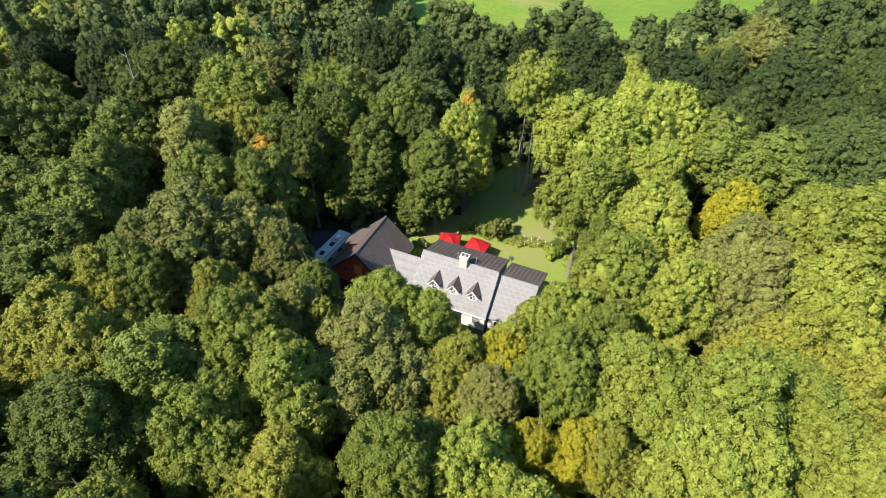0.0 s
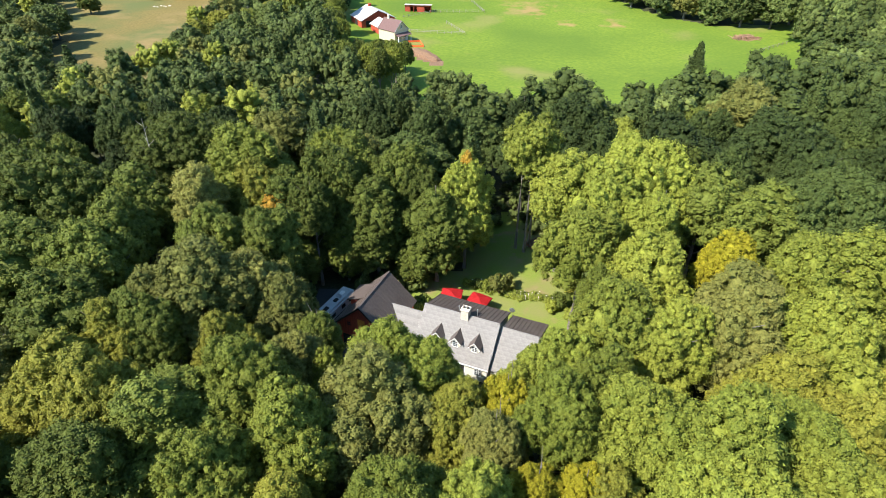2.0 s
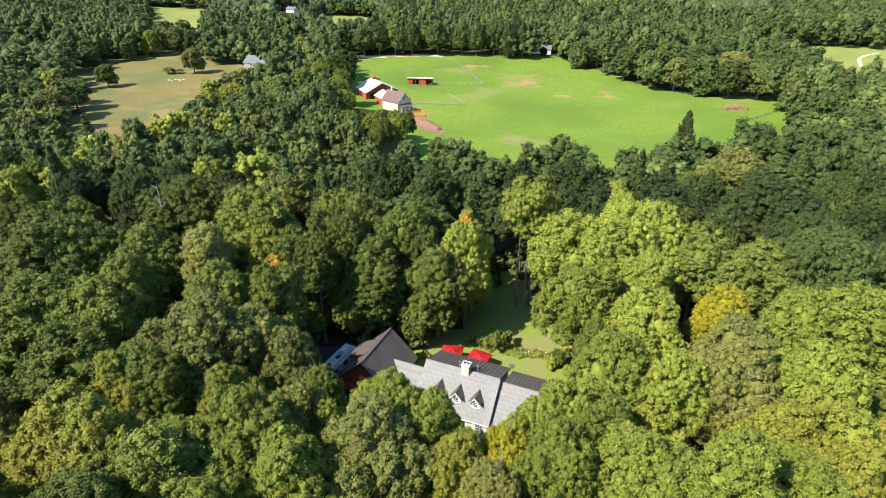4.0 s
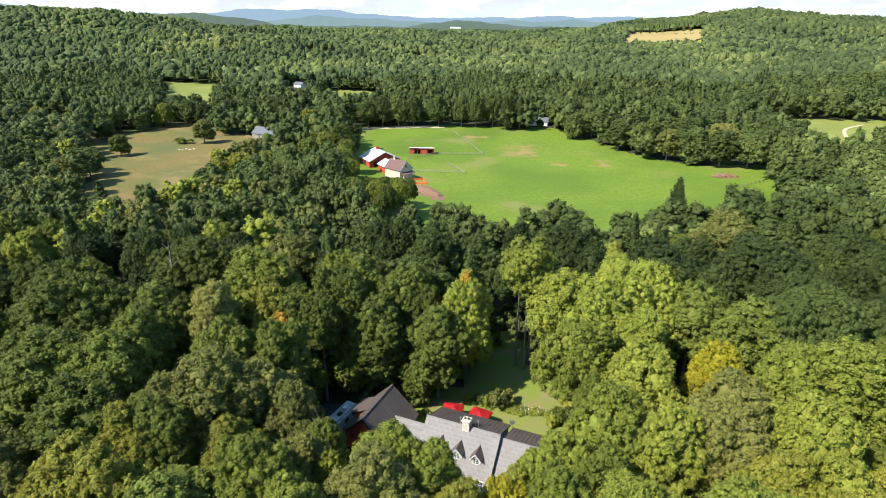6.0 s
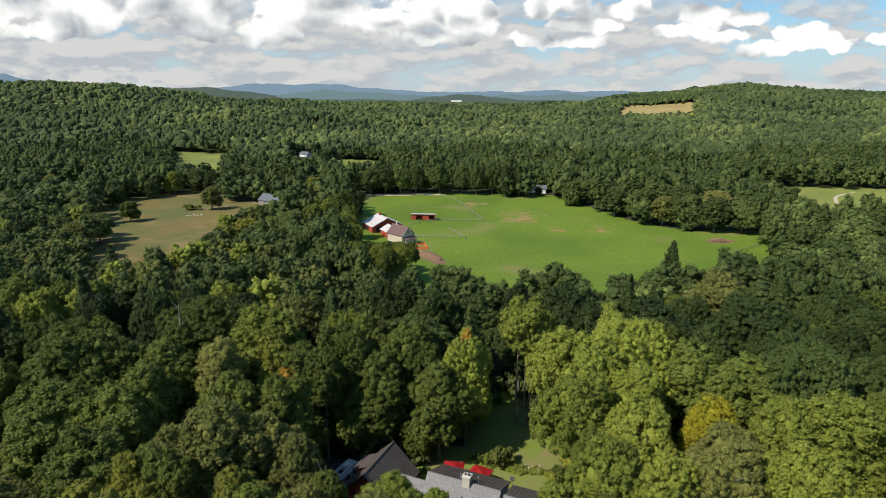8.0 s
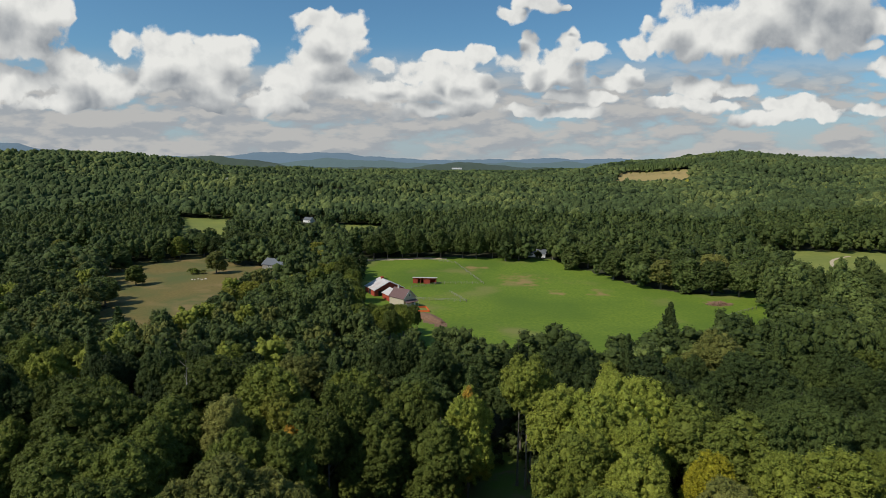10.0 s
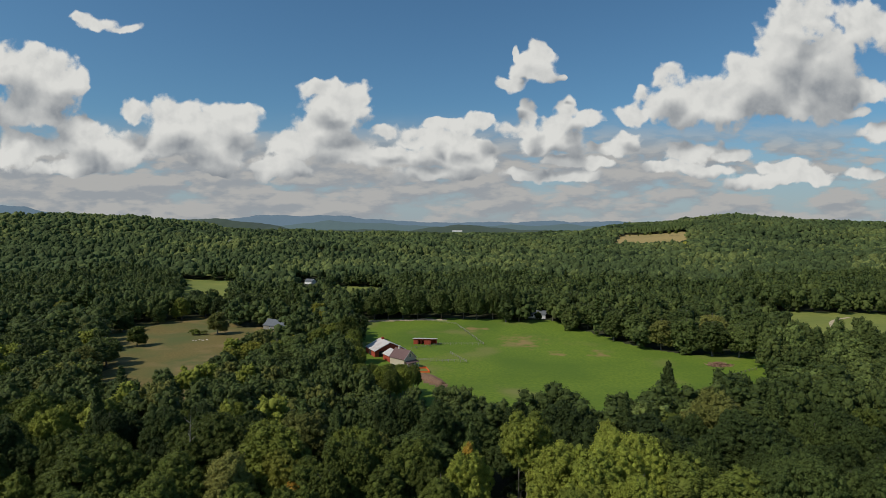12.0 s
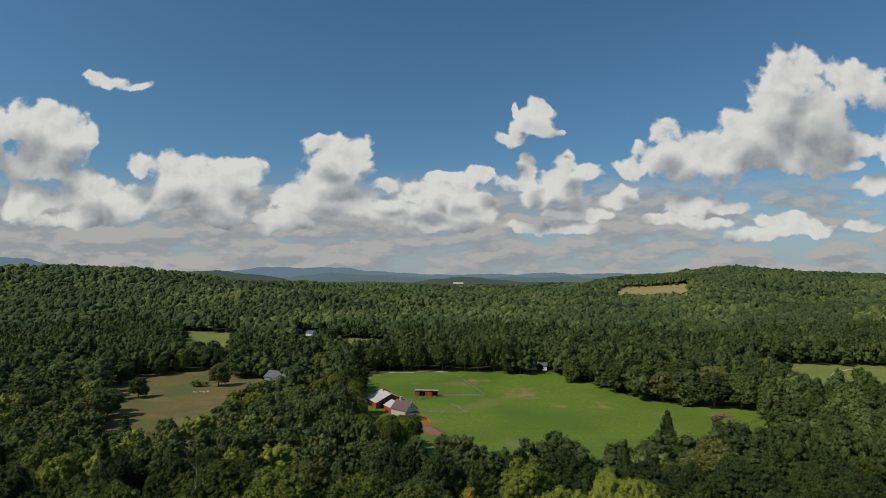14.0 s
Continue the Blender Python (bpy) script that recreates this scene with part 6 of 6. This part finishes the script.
for x, y, r, colour, crowns, lift in ((-52, 271, 6.2, "dark", CROWN_BROAD, .95), (-56, 280, 5.6, "dark", CROWN_TALL, .8), (-46.5, 250, 4.6, "dark", CROWN_BROAD, .8), (-44.5, 236, 4.6, "green", CROWN_BROAD, .8), (-41, 221, 4.6, "dark", CROWN_BROAD, .82), (-38, 204, 4.4, "green", CROWN_BROAD, .85), (-35, 188, 4.4, "dark", CROWN_BROAD, .9)):
    plant(x, y, r, colour, crowns, TRUNKS, lift=lift, group="trees beside the farm")
for i in range(22):
    x, y = -34 + i % 11 * 1.9 + pick.uniform(-1, 1), 168 + (i // 11) * 22 + pick.uniform(-8, 12)
    top = 57 - 62 * (y + 14) / 259 + 0.5 - float(land(x, y))
    plant(x, y, pick.uniform(3.2, 4.2), pick.choice(["dark", "dark", "green"]), CROWN_BROAD, TRUNKS, lift=min(1.0, max(.35, top / 19.5)), group="trees beside the farm")
plant(56.5, 138.5, 6.4, "pine", CROWN_PINE, TRUNK_PINE, "pine_tree", 1.1, group="lone trees of the fields")
for x, y, r in ((34, 370, 7.0), (43, 373, 6.6), (38, 378, 6.6)):
    plant(x, y, r, "pine", CROWN_PINE, TRUNK_PINE, "pine_tree", 1.0, group="row of trees beyond the pasture")

# conifer plantation behind the hill field
spots = scatter(470, 660, 1500, 1720, 6.5, rng, (), lambda x, y: inside([(486, 1652), (604, 1532), (650, 1560), (532, 1710)], x, y))
woodland("plantation", spots, [spire(rng) for _ in range(4)], [LEAF["pine"]], "dark conifer plantation on the hilltop", 40, (1.2, 1.5), (1.0, 1.3))
# a thin row of trees across the tan hill field
for i, (x, y, r) in enumerate(((470, 1560, 2.6), (489, 1547, 2.4), (505, 1544, 3.0), (518, 1541, 3.2), (541, 1525, 4.6), (556, 1503, 4.2), (567, 1489, 4.8))):
    plant(x, y, r, "dark", CROWN_BROAD, TRUNKS, lift=.42 + r * .07, group="trees of the hill field")

# dead tree standing in the wood
bm = bmesh.new()
rb = random.Random(12)
tube(bm, [(0, 0, -.3), (.3, .1, 8), (.1, .4, 16), (.4, .3, 24.8)], [.32, .25, .17, .03], 7)
for i in range(16):
    z = 10 + i * .9
    a = i * 2.3
    ln = rb.uniform(1.5, 3.6) * (1 - (z - 10) / 22)
    b = Vector((.2, .25, z))
    tube(bm, [b, b + Vector((math.cos(a) * ln * .5, math.sin(a) * ln * .5, ln * .3)), b + Vector((math.cos(a) * ln, math.sin(a) * ln, ln * .75))], [.07, .045, .015], 4)
dead = tagged(ob_mesh("dead_tree", bm, DEADWOOD), "bare grey dead tree standing among green crowns", "tree")
dead.matrix_world = Matrix.LocRotScale((-47.0, 87.0, .8), None, (.75, .75, .92))

# ---- garden round the lawn ----
v, f = crown(1.0, .85, .75, 60, .2, 14, .1, rng, limbs=7)
SHRUB = [mesh_arrays("foliage", v, f, [LEAF["green"]])]
v, f = crown(1.0, .5, .35, 26, .26, 10, .22, rng, limbs=5)
HOSTA = [mesh_arrays("foliage", v, f, [LEAF["bright"]])]
SHRUB_STEM = trunk_mesh("stem", .9, .05, .6, 31, .2)
GARDEN = {"green": "green garden shrub at the lawn edge", "dark": "dark rounded evergreen shrub beside the lawn", "olive": "loose grey-green garden shrub behind the house",
          "bright": "low clump of pale broad-leaved garden plants", "yellow": "yellow-green garden shrub at the lawn edge"}


def shrub(x, y, r, h, colour, meshes, name="shrub"):
    e = tagged(empty(name, Matrix.LocRotScale((x, y, float(land(x, y))), Euler((0, 0, x * 7.3)), (r, r, h / 1.6))), GARDEN[colour], "shrub", "garden plants")
    o = new("stem", SHRUB_STEM)
    o.parent = e
    o = new("foliage", meshes[0])
    o.parent = e
    o.material_slots[0].link = "OBJECT"
    o.material_slots[0].material = LEAF[colour]
    return e


for x, y, r, h, c in ((7.9, 74.6, 1.7, 3.2, "olive"), (9.2, 75.6, 1.3, 2.4, "olive"), (6.2, 75.2, 1.2, 1.8, "green"), (4.6, 75.8, 1.1, 1.5, "dark"), (16.8, 71.6, 1.6, 2.2, "dark"), (15.4, 70.4, 1.3, 1.7, "green"),
                      (3.0, 76.4, .9, 1.2, "green"), (18.2, 68.0, 1.5, 2.2, "green"), (18.6, 75.0, 1.4, 2.4, "yellow"), (17.6, 63.6, 1.4, 2.0, "green"), (-3.4, 70.6, 1.5, 2.3, "dark"), (-4.6, 68.6, 1.4, 2.0, "green"), (11.2, 66.2, .7, .9, "green")):
    shrub(x, y, r, h, c, SHRUB)
for i in range(40):
    shrub(4.8 + i * .32 + pick.uniform(-.2, .2), 75.6 - i * .085 + pick.uniform(-.9, .9), pick.uniform(.55, .9), pick.uniform(.7, 1.0), "bright", HOSTA, "garden_plant")
bm = bmesh.new()
for i in range(34):
    x, y = 4.2 + pick.uniform(-1.6, 3.2), 76.3 + pick.uniform(-.5, .6)
    if i > 20:
        x, y = pick.uniform(10, 17), 73 + pick.uniform(-1.3, .8)
    z = float(land(x, y)) + pick.uniform(.7, 1.2)
    bmesh.ops.create_icosphere(bm, subdivisions=1, radius=pick.uniform(.05, .11), matrix=Matrix.Translation((x, y, z)))
    tube(bm, [(x, y, z - .9), (x, y, z)], [.012, .01], 3)
tagged(ob_mesh("flowers", bm, FLOWER), "pale pink and white flowers in the garden beds", "flowers", kind="stuff")
# stack of logs under the tall trees
logs = tagged(empty("log_pile", Matrix.Translation((15.2, 88.4, .75)) @ Matrix.Rotation(radians(35), 4, "Z")), "low pile of cut reddish-brown logs on bare ground", "log pile")
LOGWOOD = noisy("log_bark", (0.16, 0.08, 0.05), (0.27, 0.15, 0.10), 2.0, .95)
for i in range(11):
    bm = bmesh.new()
    row, k = (0, i) if i < 6 else (1, i - 6)
    y = -.9 + k * .36 + row * .18
    tube(bm, [(-1.7 + pick.uniform(-.2, .2), y, .17 + row * .3), (1.7 + pick.uniform(-.2, .2), y, .17 + row * .3)], [.17, .15], 9)
    part("log", bm, LOGWOOD, logs)

# small things in the tan meadow: shrubs, and unidentified pale things built as stones
shrub(-148, 313, 3.4, 3.2, "green", SHRUB)
shrub(-144, 314, 2.4, 2.2, "olive", SHRUB)
for i in range(6):
    bm = bmesh.new()
    bmesh.ops.create_icosphere(bm, subdivisions=2, radius=1)
    for q in bm.verts:
        q.co *= 1 + .3 * noise.noise(q.co * 1.7 + Vector((i * 3.1, 0, 0)))
        q.co = Vector((q.co.x * 1.1, q.co.y * .8, q.co.z * .55))
    x, y = -141 + i * 1.25 + pick.uniform(-.4, .4), 296 + pick.uniform(-1.6, 1.6)
    st = tagged(ob_mesh("boulder", bm, STONE), "pale unidentified thing lying in the meadow, built as a stone", "boulder", "boulders in the meadow")
    st.matrix_world = Matrix.LocRotScale((x, y, float(land(x, y)) + .15), Euler((0, 0, i * 1.3)), [pick.uniform(.35, .7)] * 3)
